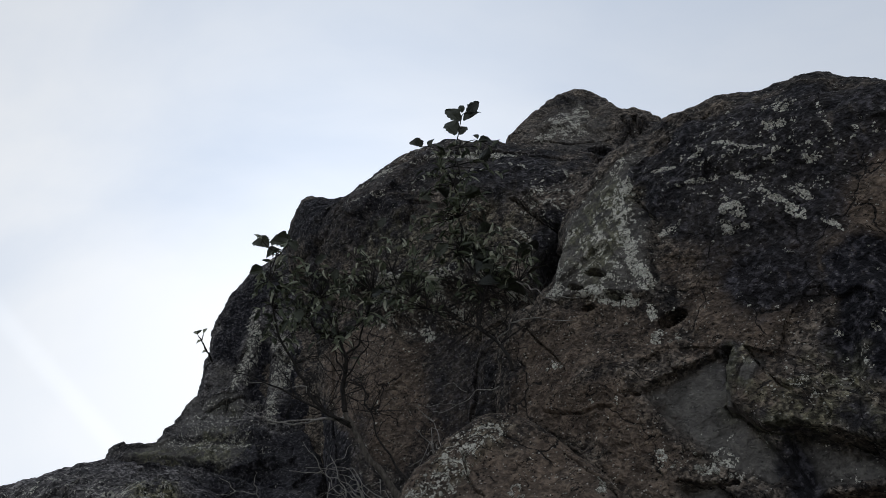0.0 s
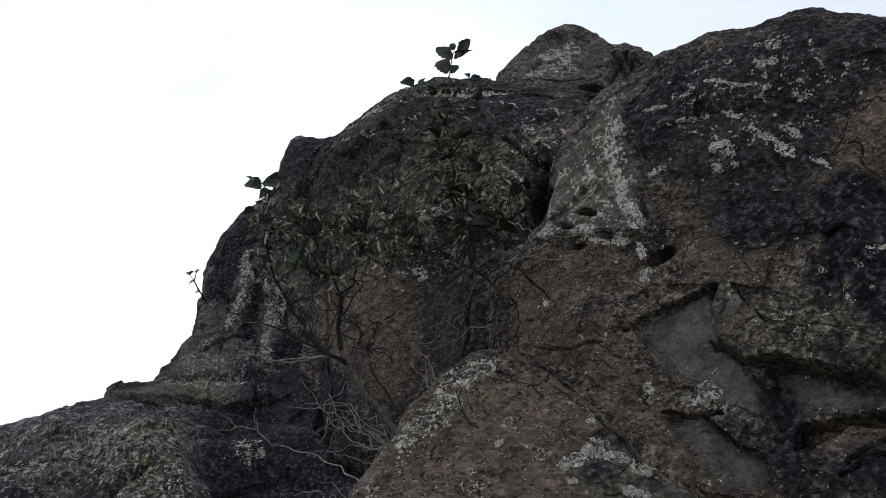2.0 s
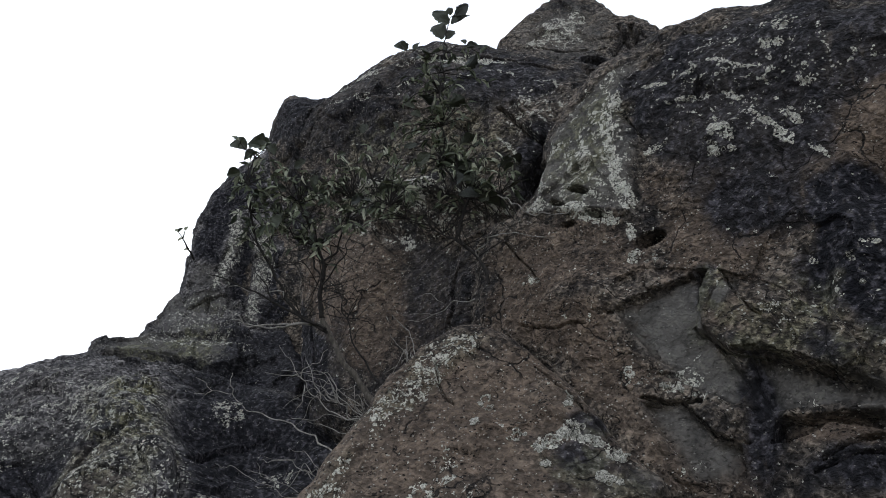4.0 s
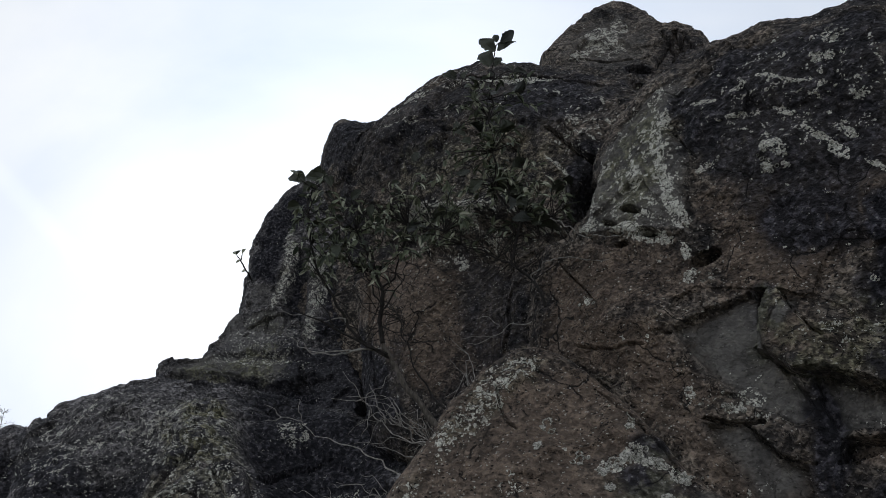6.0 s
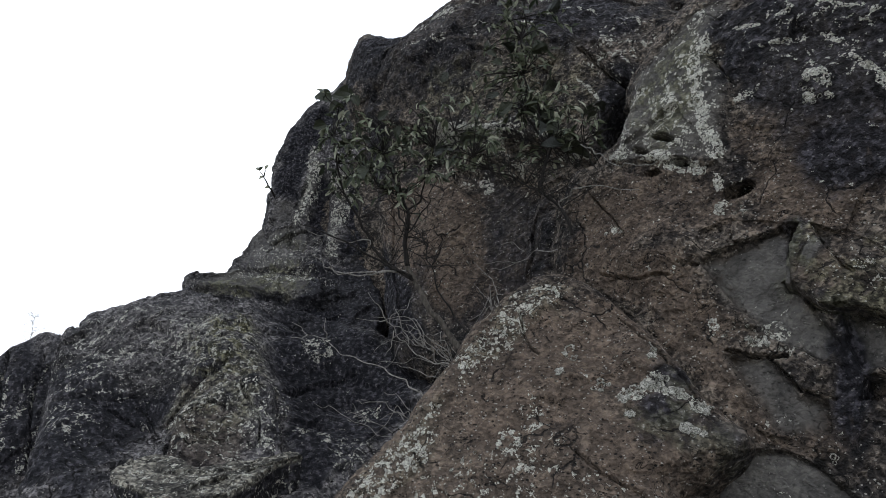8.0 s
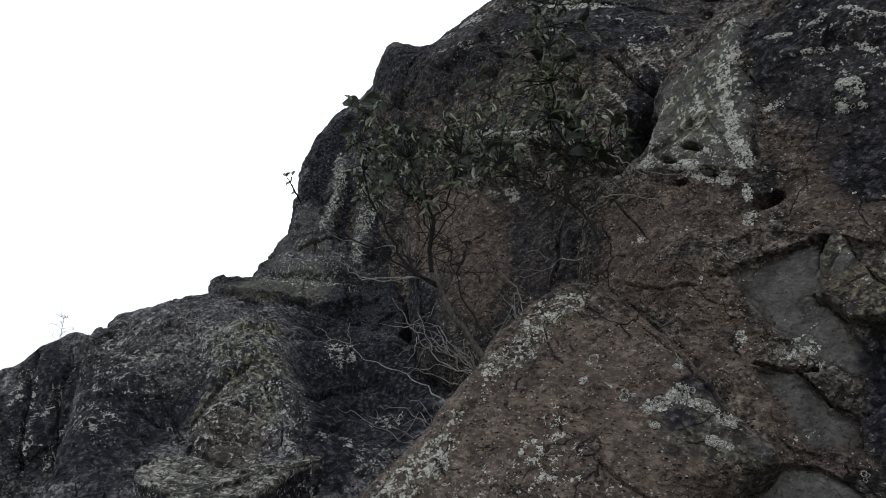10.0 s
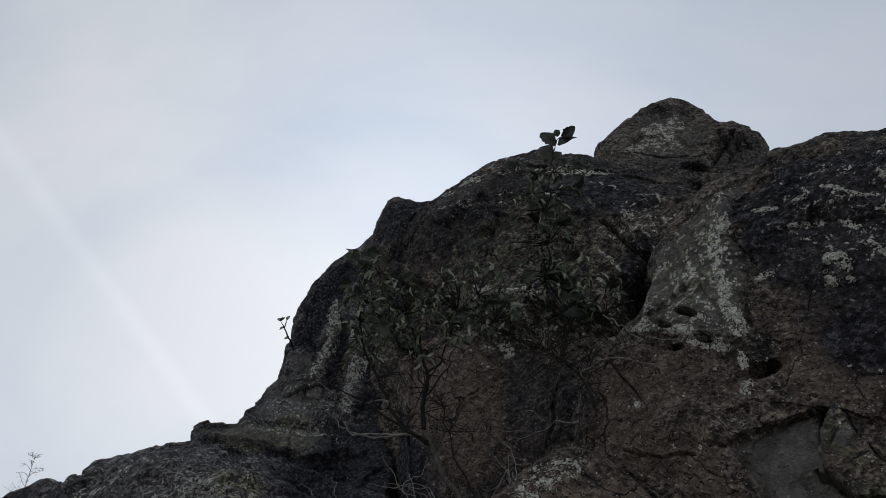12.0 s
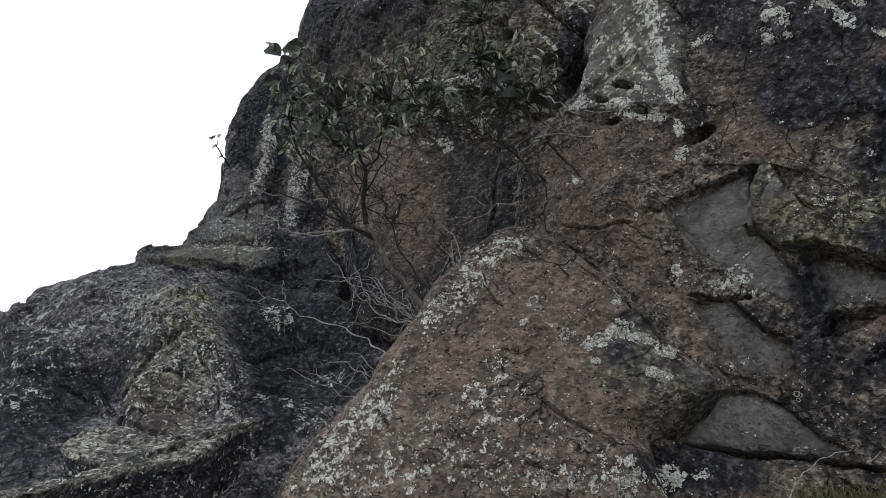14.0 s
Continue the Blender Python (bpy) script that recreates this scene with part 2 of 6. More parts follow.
def fractal(p, size, octaves, seed, gain=0.5, ridged=False):
    total, amp, norm = np.zeros(len(p)), 1.0, 0.0
    for o in range(octaves):
        n = lattice(p * (2.03 ** o / size) + 17.3 * o, seed + o)
        total += amp * ((1 - 2 * np.abs(n)) if ridged else n)
        norm += amp
        amp *= gain
    return total / norm


def broken(p, size, seed):
    """Fracture facets in about -1..1: each cell of a jittered lattice is a plane with a tilt and a level of its own."""
    q = p / size + 0.12 * np.stack([lattice(p * 3.1 / size, seed + k) for k in range(3)], 1)
    i = np.floor(q).astype(np.int64)
    best, value = np.full(len(q), 1e9), np.zeros(len(q))

    def pick(c, k):
        h = (c[:, 0] * 73856093 + c[:, 1] * 19349663 + c[:, 2] * 83492791 + (seed * 7 + k) * 2654435761) & 0xFFFFFFFF
        h = ((h ^ (h >> 15)) * 2246822519) & 0xFFFFFFFF
        h = ((h ^ (h >> 13)) * 3266489917) & 0xFFFFFFFF
        return ((h ^ (h >> 16)) & 0xFFFF) / 65535.0

    for dx in (-1, 0, 1):
        for dy in (-1, 0, 1):
            for dz in (-1, 0, 1):
                c = i + np.array([dx, dy, dz])
                off = q - (c + np.stack([pick(c, 0), pick(c, 1), pick(c, 2)], 1))
                d = (off ** 2).sum(1)
                near = d < best
                best = np.where(near, d, best)
                tilt = off[:, 0] * (pick(c, 3) - 0.5) + off[:, 1] * (pick(c, 4) - 0.5) + off[:, 2] * (pick(c, 5) - 0.5)
                value = np.where(near, 1.6 * tilt + 0.9 * (pick(c, 6) - 0.5), value)
    return value


def smooth(a, b, x):
    t = np.clip((x - a) / (b - a), 0, 1)
    return t * t * (3 - 2 * t)


def to_line(q, line):
    """Distance of the points q (n x 2) from a polyline."""
    best = np.full(len(q), 1e9)
    for a, b in zip(line[:-1], line[1:]):
        a, b = np.array(a), np.array(b)
        ab = b - a
        t = np.clip(((q - a) @ ab) / (ab @ ab + 1e-12), 0, 1)
        best = np.minimum(best, np.linalg.norm(q - a - t[:, None] * ab, axis=1))
    return best


def inside(q, poly):
    """Signed distance, positive inside the polygon."""
    d = to_line(q, list(poly) + [poly[0]])
    odd = np.zeros(len(q), bool)
    for (x0, y0), (x1, y1) in zip(poly, list(poly[1:]) + [poly[0]]):
        if y0 == y1:
            continue
        cross = (y0 > q[:, 1]) != (y1 > q[:, 1])
        odd ^= cross & (q[:, 0] < (x1 - x0) * (q[:, 1] - y0) / (y1 - y0) + x0)
    return np.where(odd, d, -d)


def ellipse(q, e):
    """How far out in the ellipse (u, v, ru, rv, degrees): 0 in the middle, 1 at its rim."""
    u, v, ru, rv, an = e
    c, s = math.cos(radians(an)), math.sin(radians(an))
    x, y = q[:, 0] - u, q[:, 1] - v
    return np.hypot((x * c + y * s) / ru, (-x * s + y * c) / rv)


def closed_curve(points, count, sharp=0.0):
    """An even walk round a smooth closed curve through the points."""
    p = np.array(points, float)
    n = len(p)
    out = []
    for i in range(n):
        a, b, c, d = p[i - 1], p[i], p[(i + 1) % n], p[(i + 2) % n]
        for t in np.linspace(0, 1, 24, endpoint=False):
            bend = 0.5 * (2 * b + (c - a) * t + (2 * a - 5 * b + 4 * c - d) * t * t + (3 * b - a - 3 * c + d) * t ** 3)
            out.append(bend * (1 - sharp) + (b + (c - b) * t) * sharp)
    out = np.array(out)
    seg = np.linalg.norm(np.roll(out, -1, 0) - out, axis=1)
    s = np.concatenate([[0], np.cumsum(seg)])
    at = np.linspace(0, s[-1], count, endpoint=False)
    ext = np.vstack([out, out[:1]])
    return np.stack([np.interp(at, s, ext[:, k]) for k in (0, 1)], 1)


BODIES = {}


def rock(name, label, place, outline, middle, edge=0.4, deep=1.0, seed=1, step=0.022, rough=(0.10, 0.03), cracks=(), slabs=(), pits=(),
         bumps=(), paint=(), stone=None, jag=0.02, still=0.3, facets=(0.5, 0.03), sides=(), sharp=0.0, under=0.12):
    """A boulder: its face lies in a tilted plane inside a smooth outline, the rim rounds over by `edge` metres and runs `deep` metres back.
    cracks: (line, width, depth); slabs: (polygon, height, edge width); pits, bumps: (ellipse, depth); paint: (mask, ellipse, strength)."""
    o, U, V, N = (np.array(a) for a in place)
    rim = closed_curve(outline, 2000, sharp)
    length = np.linalg.norm(np.roll(rim, -1, 0) - rim, axis=1).sum()
    n = int(length / step / 1.25)
    rim = closed_curve(outline, n, sharp)
    c = np.array(middle)
    radius = np.linalg.norm(rim - c, axis=1)
    rings = int(np.percentile(radius, 60) / step)
    s = np.linspace(0, 1, rings + 1)[1:]
    s = 1 - (1 - s) ** 1.15
    q = c + (rim - c)[None] * s[:, None, None]
    back = np.linspace(0, 1, max(4, int(deep / step / 3)))[1:]
    qb = c + (rim - c)[None] * (1 - under * back ** (2 if under < 0.15 else 0.8))[:, None, None]
    uv = np.concatenate([q, qb]).reshape(-1, 2)
    gap = ((1 - s)[:, None] * radius[None]).reshape(-1)
    far = np.clip(1 - gap / edge, 0, 1)
    h = -edge * (1 - np.sqrt(np.clip(1 - far ** 2, 0, 1)))
    h = np.concatenate([h, (-edge - np.repeat(back, n) * deep)])
    rows = rings + len(back)
    front = np.concatenate([smooth(0, 0.8, np.minimum(gap / edge, 1)), np.zeros(len(back) * n)])
    base = o + uv[:, :1] * U + uv[:, 1:] * V + h[:, None] * N
    grid = base.reshape(rows, n, 3)
    du = np.roll(grid, -1, 1) - np.roll(grid, 1, 1)
    dv = np.gradient(grid, axis=0)
    nor = np.cross(dv, du).reshape(-1, 3)
    nor /= np.linalg.norm(nor, axis=1)[:, None] + 1e-9
    if (nor[: rings * n // 2] @ N).mean() < 0:
        nor = -nor
    # carved forms on the face
    wob = uv + 0.035 * np.stack([fractal(base, 0.35, 3, seed + 50), fractal(base, 0.35, 3, seed + 60)], 1)
    lift = np.zeros(len(uv))
    hold = np.concatenate([smooth(0, 1.0, gap / still), np.zeros(len(back) * n)])
    for poly, high, wide in slabs:
        lift += high * hold * smooth(-0.5 * wide, 0.5 * wide, inside(wob, poly))
    plain = np.ones(len(uv))
    for poly, high, wide in slabs:
        if -0.1 < high < 0:
            plain -= 0.8 * smooth(-0.01, 0.06, inside(wob, poly))
    plain = np.clip(plain, 0.15, 1)
    for e, high in bumps:
        lift += high * hold * np.exp(-ellipse(wob, e) ** 2)
    for line, wide, depth in cracks:
        lift -= 1.5 * depth * np.clip(1 - to_line(wob, line) / (0.9 * wide), 0, 1) ** 0.6
    for e, depth in pits:
        lift -= depth * smooth(1.15, 0.75, ellipse(uv, e))
    coarse = fractal(base, 1.1, 3, seed) * rough[0] + fractal(base, 0.5, 4, seed + 9, 0.5, True) * rough[0] * 0.35
    small = fractal(base, 0.15, 4, seed + 20, 0.62) * rough[1]
    body = base + nor * (plain * (coarse * (0.2 + 0.8 * front) + small) + jag * fractal(base, 0.3, 3, seed + 33) * (1 - front))[:, None] + N * lift[:, None]
    body += nor * (broken(base, facets[0], seed + 90) * facets[1] * plain * (0.3 + 0.7 * hold))[:, None]
    mid_i, tail_i = len(body), len(body) + 1
    mid_p = body[:n].mean(0)
    tail_p = body[-n:].mean(0)
    verts = np.vstack([body, mid_p, tail_p])
    foot = np.array([verts[:, 0].mean(), verts[:, 1].mean(), verts[:, 2].min()])
    a = np.arange((rows - 1) * n).reshape(rows - 1, n)
    b = np.roll(a, -1, 1)
    quads = np.stack([a, b, b + n, a + n], -1).reshape(-1, 4)
    faces = quads.tolist()
    k = np.arange(n)
    k2 = (k + 1) % n
    faces += np.stack([k2, k, np.full(n, mid_i)], 1).tolist()
    last = (rows - 1) * n
    faces += np.stack([last + k, last + k2, np.full(n, tail_i)], 1).tolist()
    me = bpy.data.meshes.new(name)
    me.from_pydata((verts - foot).tolist(), [], faces)
    me.polygons.foreach_set("use_smooth", np.ones(len(faces), bool))
    size = fractal(body, 0.22, 4, seed + 70)
    for mask in ("rust", "bare", "stain_shade", "moss", "lichen"):
        value = np.zeros(len(verts))
        for m, e, power in paint:
            if m == mask:
                reach = smooth(-0.07, 0.07, inside(wob, e) + (0.08 if mask == "bare" else 0.17) * size) if isinstance(e, list) else smooth(1.25, 0.6, ellipse(wob, e) + 0.45 * size)
                value[:-2] = np.maximum(value[:-2], power * reach)
        # side walls get one flat mask value, which can stand in for shade
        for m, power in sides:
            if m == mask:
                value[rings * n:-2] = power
        me.attributes.new(mask, "FLOAT", "POINT").data.foreach_set("value", value.astype(np.float32))
    me.materials.append(stone or STONE)
    me.update()
    ob = tagged(new(name, me), label, "rock", kind="structure" if name == "rock_core" else "")
    ob.location = foot
    BODIES[name] = (BVHTree.FromPolygons(verts.tolist(), faces), foot, o, U, V, N)
    bm = bmesh.new()
    bm.from_mesh(me)
    bmesh.ops.recalc_face_normals(bm, faces=bm.faces)
    bm.to_mesh(me)
    bm.free()
    return ob


def P(mask, power, *es):
    return [(mask, e, power) for e in es]



def leaf_material(name, island, pale=1.0, clear=0.15, depth=1.0):
    k = Nodes(name)
    pick = k.t.nodes.new("ShaderNodeNewGeometry").outputs["Random Per Island"] if island else k.random()
    n = k.noise(30, 3)
    c = k.mix(k.span(pick, 0.0, 0.6), (0.04, 0.052, 0.032), (0.175, 0.2, 0.125))
    c = k.mix(k.span(pick, 0.62, 1.0, 0.0, pale), c, (0.55, 0.56, 0.43))
    c = k.mix(k.span(n, 0.3, 0.7), k.mix(1.0, c, (0.65, 0.65, 0.65), "MULTIPLY"), c)
    c = k.mix(1.0, c, (depth,) * 3, "MULTIPLY")
    return k.done(c, 0.5, k.bump(n, 0.01, 0.4), 0.4, clear)


LEAF, LEAF_MANY, LEAF_BROAD = leaf_material("shrub_leaf", False), leaf_material("shrub_foliage", True), leaf_material("broad_leaf", False, 0.0, 0.0, 0.28)


def bark_material(name, a, b):
    k = Nodes(name)
    n = k.noise(40, 6, 0.6, 0.4, k.moved((1, 1, 0.3)))
    return k.done(k.mix(k.span(n, 0.35, 0.65), a, b), 0.85, k.bump(n, 0.01, 0.7), 0.25)


BARK = bark_material("dark_bark", (0.012, 0.01, 0.009), (0.032, 0.028, 0.025))
TRUNK = bark_material("grey_bark", (0.05, 0.043, 0.036), (0.125, 0.11, 0.092))
# far tree's bark: haze and overexposed glow are put into its colour
HAZED_BARK = bark_material("hazed_grey_bark", (0.35, 0.34, 0.33), (0.6, 0.58, 0.55))
TWIG = bark_material("pale_dead_wood", (0.16, 0.15, 0.135), (0.34, 0.32, 0.29))


def crust_material():
    k = Nodes("crust_lichen")
    n, f = k.noise(55, 6, 0.7), k.noise(150, 4)
    c = k.mix(k.span(n, 0.35, 0.65), (0.2, 0.194, 0.16), (0.66, 0.64, 0.57))
    c = k.mix(k.span(f, 0.5, 0.38), c, (0.08, 0.076, 0.065))
    return k.done(c, 0.95, k.bump(k.math("ADD", n, k.math("MULTIPLY", f, 0.5)), 0.02, 0.9), 0.15)


CRUST = crust_material()


def soil_material():
    k = Nodes("dry_soil_and_grass")
    n, f = k.noise(0.6, 8, 0.6), k.noise(25, 6, 0.65)
    c = k.mix(k.span(n, 0.4, 0.6), (0.12, 0.085, 0.055), (0.09, 0.095, 0.04))
    c = k.mix(k.span(f, 0.3, 0.7), k.mix(1.0, c, (0.5, 0.5, 0.5), "MULTIPLY"), c)
    return k.done(c, 0.95, k.bump(f, 0.05, 0.8), 0.2)


SOIL = soil_material()
STRAW = bark_material("dry_grass", (0.09, 0.09, 0.045), (0.22, 0.21, 0.11))

# ---- ground ----
def ground_height(x, y):
    return 0.06 * noise.noise(Vector((x * 0.3, y * 0.3, 4.0))) + 0.03 * noise.noise(Vector((x, y, 9.0)))


def build_ground():
    bm = bmesh.new()
    rings, spokes = [0.6 * 1.17 ** k for k in range(52)], 72
    last = [bm.verts.new((0, 0, ground_height(0, 0)))] * spokes
    for r in rings:
        row = []
        for s in range(spokes):
            x, y = r * math.cos(2 * math.pi * s / spokes), r * math.sin(2 * math.pi * s / spokes)
            row.append(bm.verts.new((x, y, ground_height(x, y))))
        for s in range(spokes):
            e = (s + 1) % spokes
            bm.faces.new([last[s], row[s], row[e]] if last[s] is last[e] else [last[s], row[s], row[e], last[e]])
        last = row
    me = bpy.data.meshes.new("ground")
    bm.to_mesh(me)
    bm.free()
    me.materials.append(SOIL)
    tagged(new("ground", me), "dry earth ground with thin grass", "ground", kind="structure")


build_ground()

# ---- the outcrop ----
rock("rock_core", "dark inner rock of the outcrop", ((0, 10, 3), (0.9578, -0.2873, 0), (0.07936, 0.2645, 0.9611), (-0.2762, -0.9206, 0.2762)),
     [(-3.37, 5.38), (-0.90, 6.43), (1.74, 5.85), (3.02, 5.71), (4.56, 5.50), (6.16, 5.00), (7.30, 3.59), (5.87, -3.08), (-4.65, -3.71), (-6.14, -0.31), (-4.59, 0.81), (-3.89, 4.46)],
     [(0.90, 0.71)][0], edge=0.5, deep=2.0, seed=5, step=0.06)

# the sunken seam and the strip below the block have their shade painted in
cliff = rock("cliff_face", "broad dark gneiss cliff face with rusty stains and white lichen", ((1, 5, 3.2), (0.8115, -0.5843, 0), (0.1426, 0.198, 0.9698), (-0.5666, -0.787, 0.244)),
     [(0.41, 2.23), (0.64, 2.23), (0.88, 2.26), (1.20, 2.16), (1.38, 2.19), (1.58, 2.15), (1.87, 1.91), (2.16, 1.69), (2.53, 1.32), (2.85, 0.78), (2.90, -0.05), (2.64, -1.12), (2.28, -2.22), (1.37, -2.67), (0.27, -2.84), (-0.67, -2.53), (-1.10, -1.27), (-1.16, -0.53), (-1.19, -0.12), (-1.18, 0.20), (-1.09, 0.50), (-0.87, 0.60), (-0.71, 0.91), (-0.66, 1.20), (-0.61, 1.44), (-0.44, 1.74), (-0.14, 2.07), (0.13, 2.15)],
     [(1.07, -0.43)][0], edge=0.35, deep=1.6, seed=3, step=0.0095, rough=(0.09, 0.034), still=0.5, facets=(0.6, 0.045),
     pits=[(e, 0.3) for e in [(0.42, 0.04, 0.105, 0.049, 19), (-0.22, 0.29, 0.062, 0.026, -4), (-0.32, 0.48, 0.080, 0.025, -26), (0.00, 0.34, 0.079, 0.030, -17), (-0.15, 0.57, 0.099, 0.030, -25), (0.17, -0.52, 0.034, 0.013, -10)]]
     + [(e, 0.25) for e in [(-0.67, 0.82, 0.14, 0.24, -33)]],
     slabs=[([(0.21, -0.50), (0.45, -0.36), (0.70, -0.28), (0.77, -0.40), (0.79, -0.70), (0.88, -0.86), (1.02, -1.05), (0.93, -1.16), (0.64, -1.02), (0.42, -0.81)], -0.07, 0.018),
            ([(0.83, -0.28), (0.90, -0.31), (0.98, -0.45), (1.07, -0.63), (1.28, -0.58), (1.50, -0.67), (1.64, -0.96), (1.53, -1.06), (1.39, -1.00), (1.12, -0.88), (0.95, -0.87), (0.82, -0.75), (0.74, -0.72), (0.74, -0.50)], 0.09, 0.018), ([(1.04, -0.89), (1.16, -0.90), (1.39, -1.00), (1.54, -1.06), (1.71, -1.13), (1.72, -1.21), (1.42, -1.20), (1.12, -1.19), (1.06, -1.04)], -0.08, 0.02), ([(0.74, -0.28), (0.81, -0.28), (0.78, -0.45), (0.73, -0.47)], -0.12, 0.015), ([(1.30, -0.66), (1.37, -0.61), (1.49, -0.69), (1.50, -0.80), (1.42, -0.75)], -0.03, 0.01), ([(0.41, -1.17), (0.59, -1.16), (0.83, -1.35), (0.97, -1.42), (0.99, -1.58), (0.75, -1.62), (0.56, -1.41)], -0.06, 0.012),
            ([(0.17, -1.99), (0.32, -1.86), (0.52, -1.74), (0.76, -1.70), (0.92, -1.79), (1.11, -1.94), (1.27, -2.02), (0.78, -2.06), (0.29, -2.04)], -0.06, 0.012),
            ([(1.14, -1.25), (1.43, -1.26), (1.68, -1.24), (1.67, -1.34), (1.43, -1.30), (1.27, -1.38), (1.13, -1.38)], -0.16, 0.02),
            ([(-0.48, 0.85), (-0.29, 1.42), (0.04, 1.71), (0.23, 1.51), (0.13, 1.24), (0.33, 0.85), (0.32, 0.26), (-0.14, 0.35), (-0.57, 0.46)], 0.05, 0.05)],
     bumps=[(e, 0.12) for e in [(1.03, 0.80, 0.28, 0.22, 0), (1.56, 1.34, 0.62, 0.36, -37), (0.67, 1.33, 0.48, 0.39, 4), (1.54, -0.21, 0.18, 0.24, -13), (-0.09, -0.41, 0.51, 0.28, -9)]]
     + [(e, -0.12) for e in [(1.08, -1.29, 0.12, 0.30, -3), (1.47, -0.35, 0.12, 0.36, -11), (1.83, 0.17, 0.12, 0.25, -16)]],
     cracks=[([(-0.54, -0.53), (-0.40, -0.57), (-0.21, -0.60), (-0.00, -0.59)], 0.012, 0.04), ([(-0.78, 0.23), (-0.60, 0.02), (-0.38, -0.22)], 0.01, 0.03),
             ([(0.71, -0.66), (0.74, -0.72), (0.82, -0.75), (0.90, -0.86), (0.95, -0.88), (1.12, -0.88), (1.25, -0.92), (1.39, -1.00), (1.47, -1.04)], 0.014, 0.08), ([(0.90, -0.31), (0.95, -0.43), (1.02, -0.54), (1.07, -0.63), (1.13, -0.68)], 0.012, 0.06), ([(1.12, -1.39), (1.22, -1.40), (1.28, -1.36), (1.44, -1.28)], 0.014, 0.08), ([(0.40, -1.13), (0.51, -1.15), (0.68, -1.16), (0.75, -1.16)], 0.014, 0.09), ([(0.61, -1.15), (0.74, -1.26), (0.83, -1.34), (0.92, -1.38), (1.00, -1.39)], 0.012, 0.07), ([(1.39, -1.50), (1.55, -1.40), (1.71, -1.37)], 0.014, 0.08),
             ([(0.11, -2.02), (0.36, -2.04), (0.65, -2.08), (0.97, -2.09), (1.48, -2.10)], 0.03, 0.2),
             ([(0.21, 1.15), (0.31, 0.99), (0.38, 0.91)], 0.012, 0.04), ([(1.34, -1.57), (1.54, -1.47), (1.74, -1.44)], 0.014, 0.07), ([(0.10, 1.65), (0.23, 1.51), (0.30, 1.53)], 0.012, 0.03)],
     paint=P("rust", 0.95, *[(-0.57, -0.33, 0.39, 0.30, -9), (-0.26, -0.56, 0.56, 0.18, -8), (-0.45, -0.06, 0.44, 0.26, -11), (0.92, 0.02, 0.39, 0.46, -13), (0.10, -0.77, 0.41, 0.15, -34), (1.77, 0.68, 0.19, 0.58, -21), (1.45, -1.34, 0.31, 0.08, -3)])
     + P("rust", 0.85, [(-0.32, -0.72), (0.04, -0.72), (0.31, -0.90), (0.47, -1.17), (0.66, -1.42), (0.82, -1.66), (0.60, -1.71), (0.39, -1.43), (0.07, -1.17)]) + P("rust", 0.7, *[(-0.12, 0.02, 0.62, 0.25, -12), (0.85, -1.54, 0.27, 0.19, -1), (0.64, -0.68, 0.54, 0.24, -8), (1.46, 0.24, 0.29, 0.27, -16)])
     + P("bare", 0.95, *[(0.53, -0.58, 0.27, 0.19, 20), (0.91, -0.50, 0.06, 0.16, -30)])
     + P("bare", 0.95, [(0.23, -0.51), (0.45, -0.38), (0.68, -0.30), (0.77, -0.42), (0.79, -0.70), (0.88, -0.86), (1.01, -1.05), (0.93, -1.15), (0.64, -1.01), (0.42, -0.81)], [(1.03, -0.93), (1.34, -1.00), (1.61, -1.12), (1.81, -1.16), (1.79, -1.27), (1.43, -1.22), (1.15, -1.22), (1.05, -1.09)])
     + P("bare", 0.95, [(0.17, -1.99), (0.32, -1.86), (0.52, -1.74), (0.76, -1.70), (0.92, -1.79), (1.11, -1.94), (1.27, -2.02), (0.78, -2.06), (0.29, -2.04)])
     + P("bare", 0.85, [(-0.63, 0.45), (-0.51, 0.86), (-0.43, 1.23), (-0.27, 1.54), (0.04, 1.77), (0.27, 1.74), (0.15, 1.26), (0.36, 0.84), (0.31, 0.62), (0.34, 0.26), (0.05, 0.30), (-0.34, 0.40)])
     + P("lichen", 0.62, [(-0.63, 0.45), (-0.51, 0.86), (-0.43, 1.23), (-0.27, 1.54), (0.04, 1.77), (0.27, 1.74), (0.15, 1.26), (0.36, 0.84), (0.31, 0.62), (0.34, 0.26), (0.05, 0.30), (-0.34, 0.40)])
     + P("stain_shade", 0.85, [(0.14, 1.42), (0.54, 1.78), (1.04, 1.82), (1.60, 1.72), (2.12, 1.34), (1.99, 0.89), (1.63, 0.89), (1.50, 0.27), (1.43, -0.10), (0.93, 0.41), (0.38, 0.84)])
     + P("stain_shade", 1.0, [(1.38, 0.25), (1.68, 0.30), (2.20, 0.15), (2.15, -0.74), (1.62, -0.77), (1.40, -0.40)])
     + P("stain_shade", 0.95, *[(1.11, 0.20, 0.35, 0.32, -15), (1.08, -1.32, 0.10, 0.30, -3), (1.55, -1.55, 0.22, 0.14, -1)])
     + P("stain_shade", 0.7, *[(0.90, 0.45, 0.31, 0.30, -16), (1.47, -0.92, 0.14, 0.08, -30)])
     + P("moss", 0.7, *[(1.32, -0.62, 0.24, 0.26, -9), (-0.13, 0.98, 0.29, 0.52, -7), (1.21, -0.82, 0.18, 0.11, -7)])
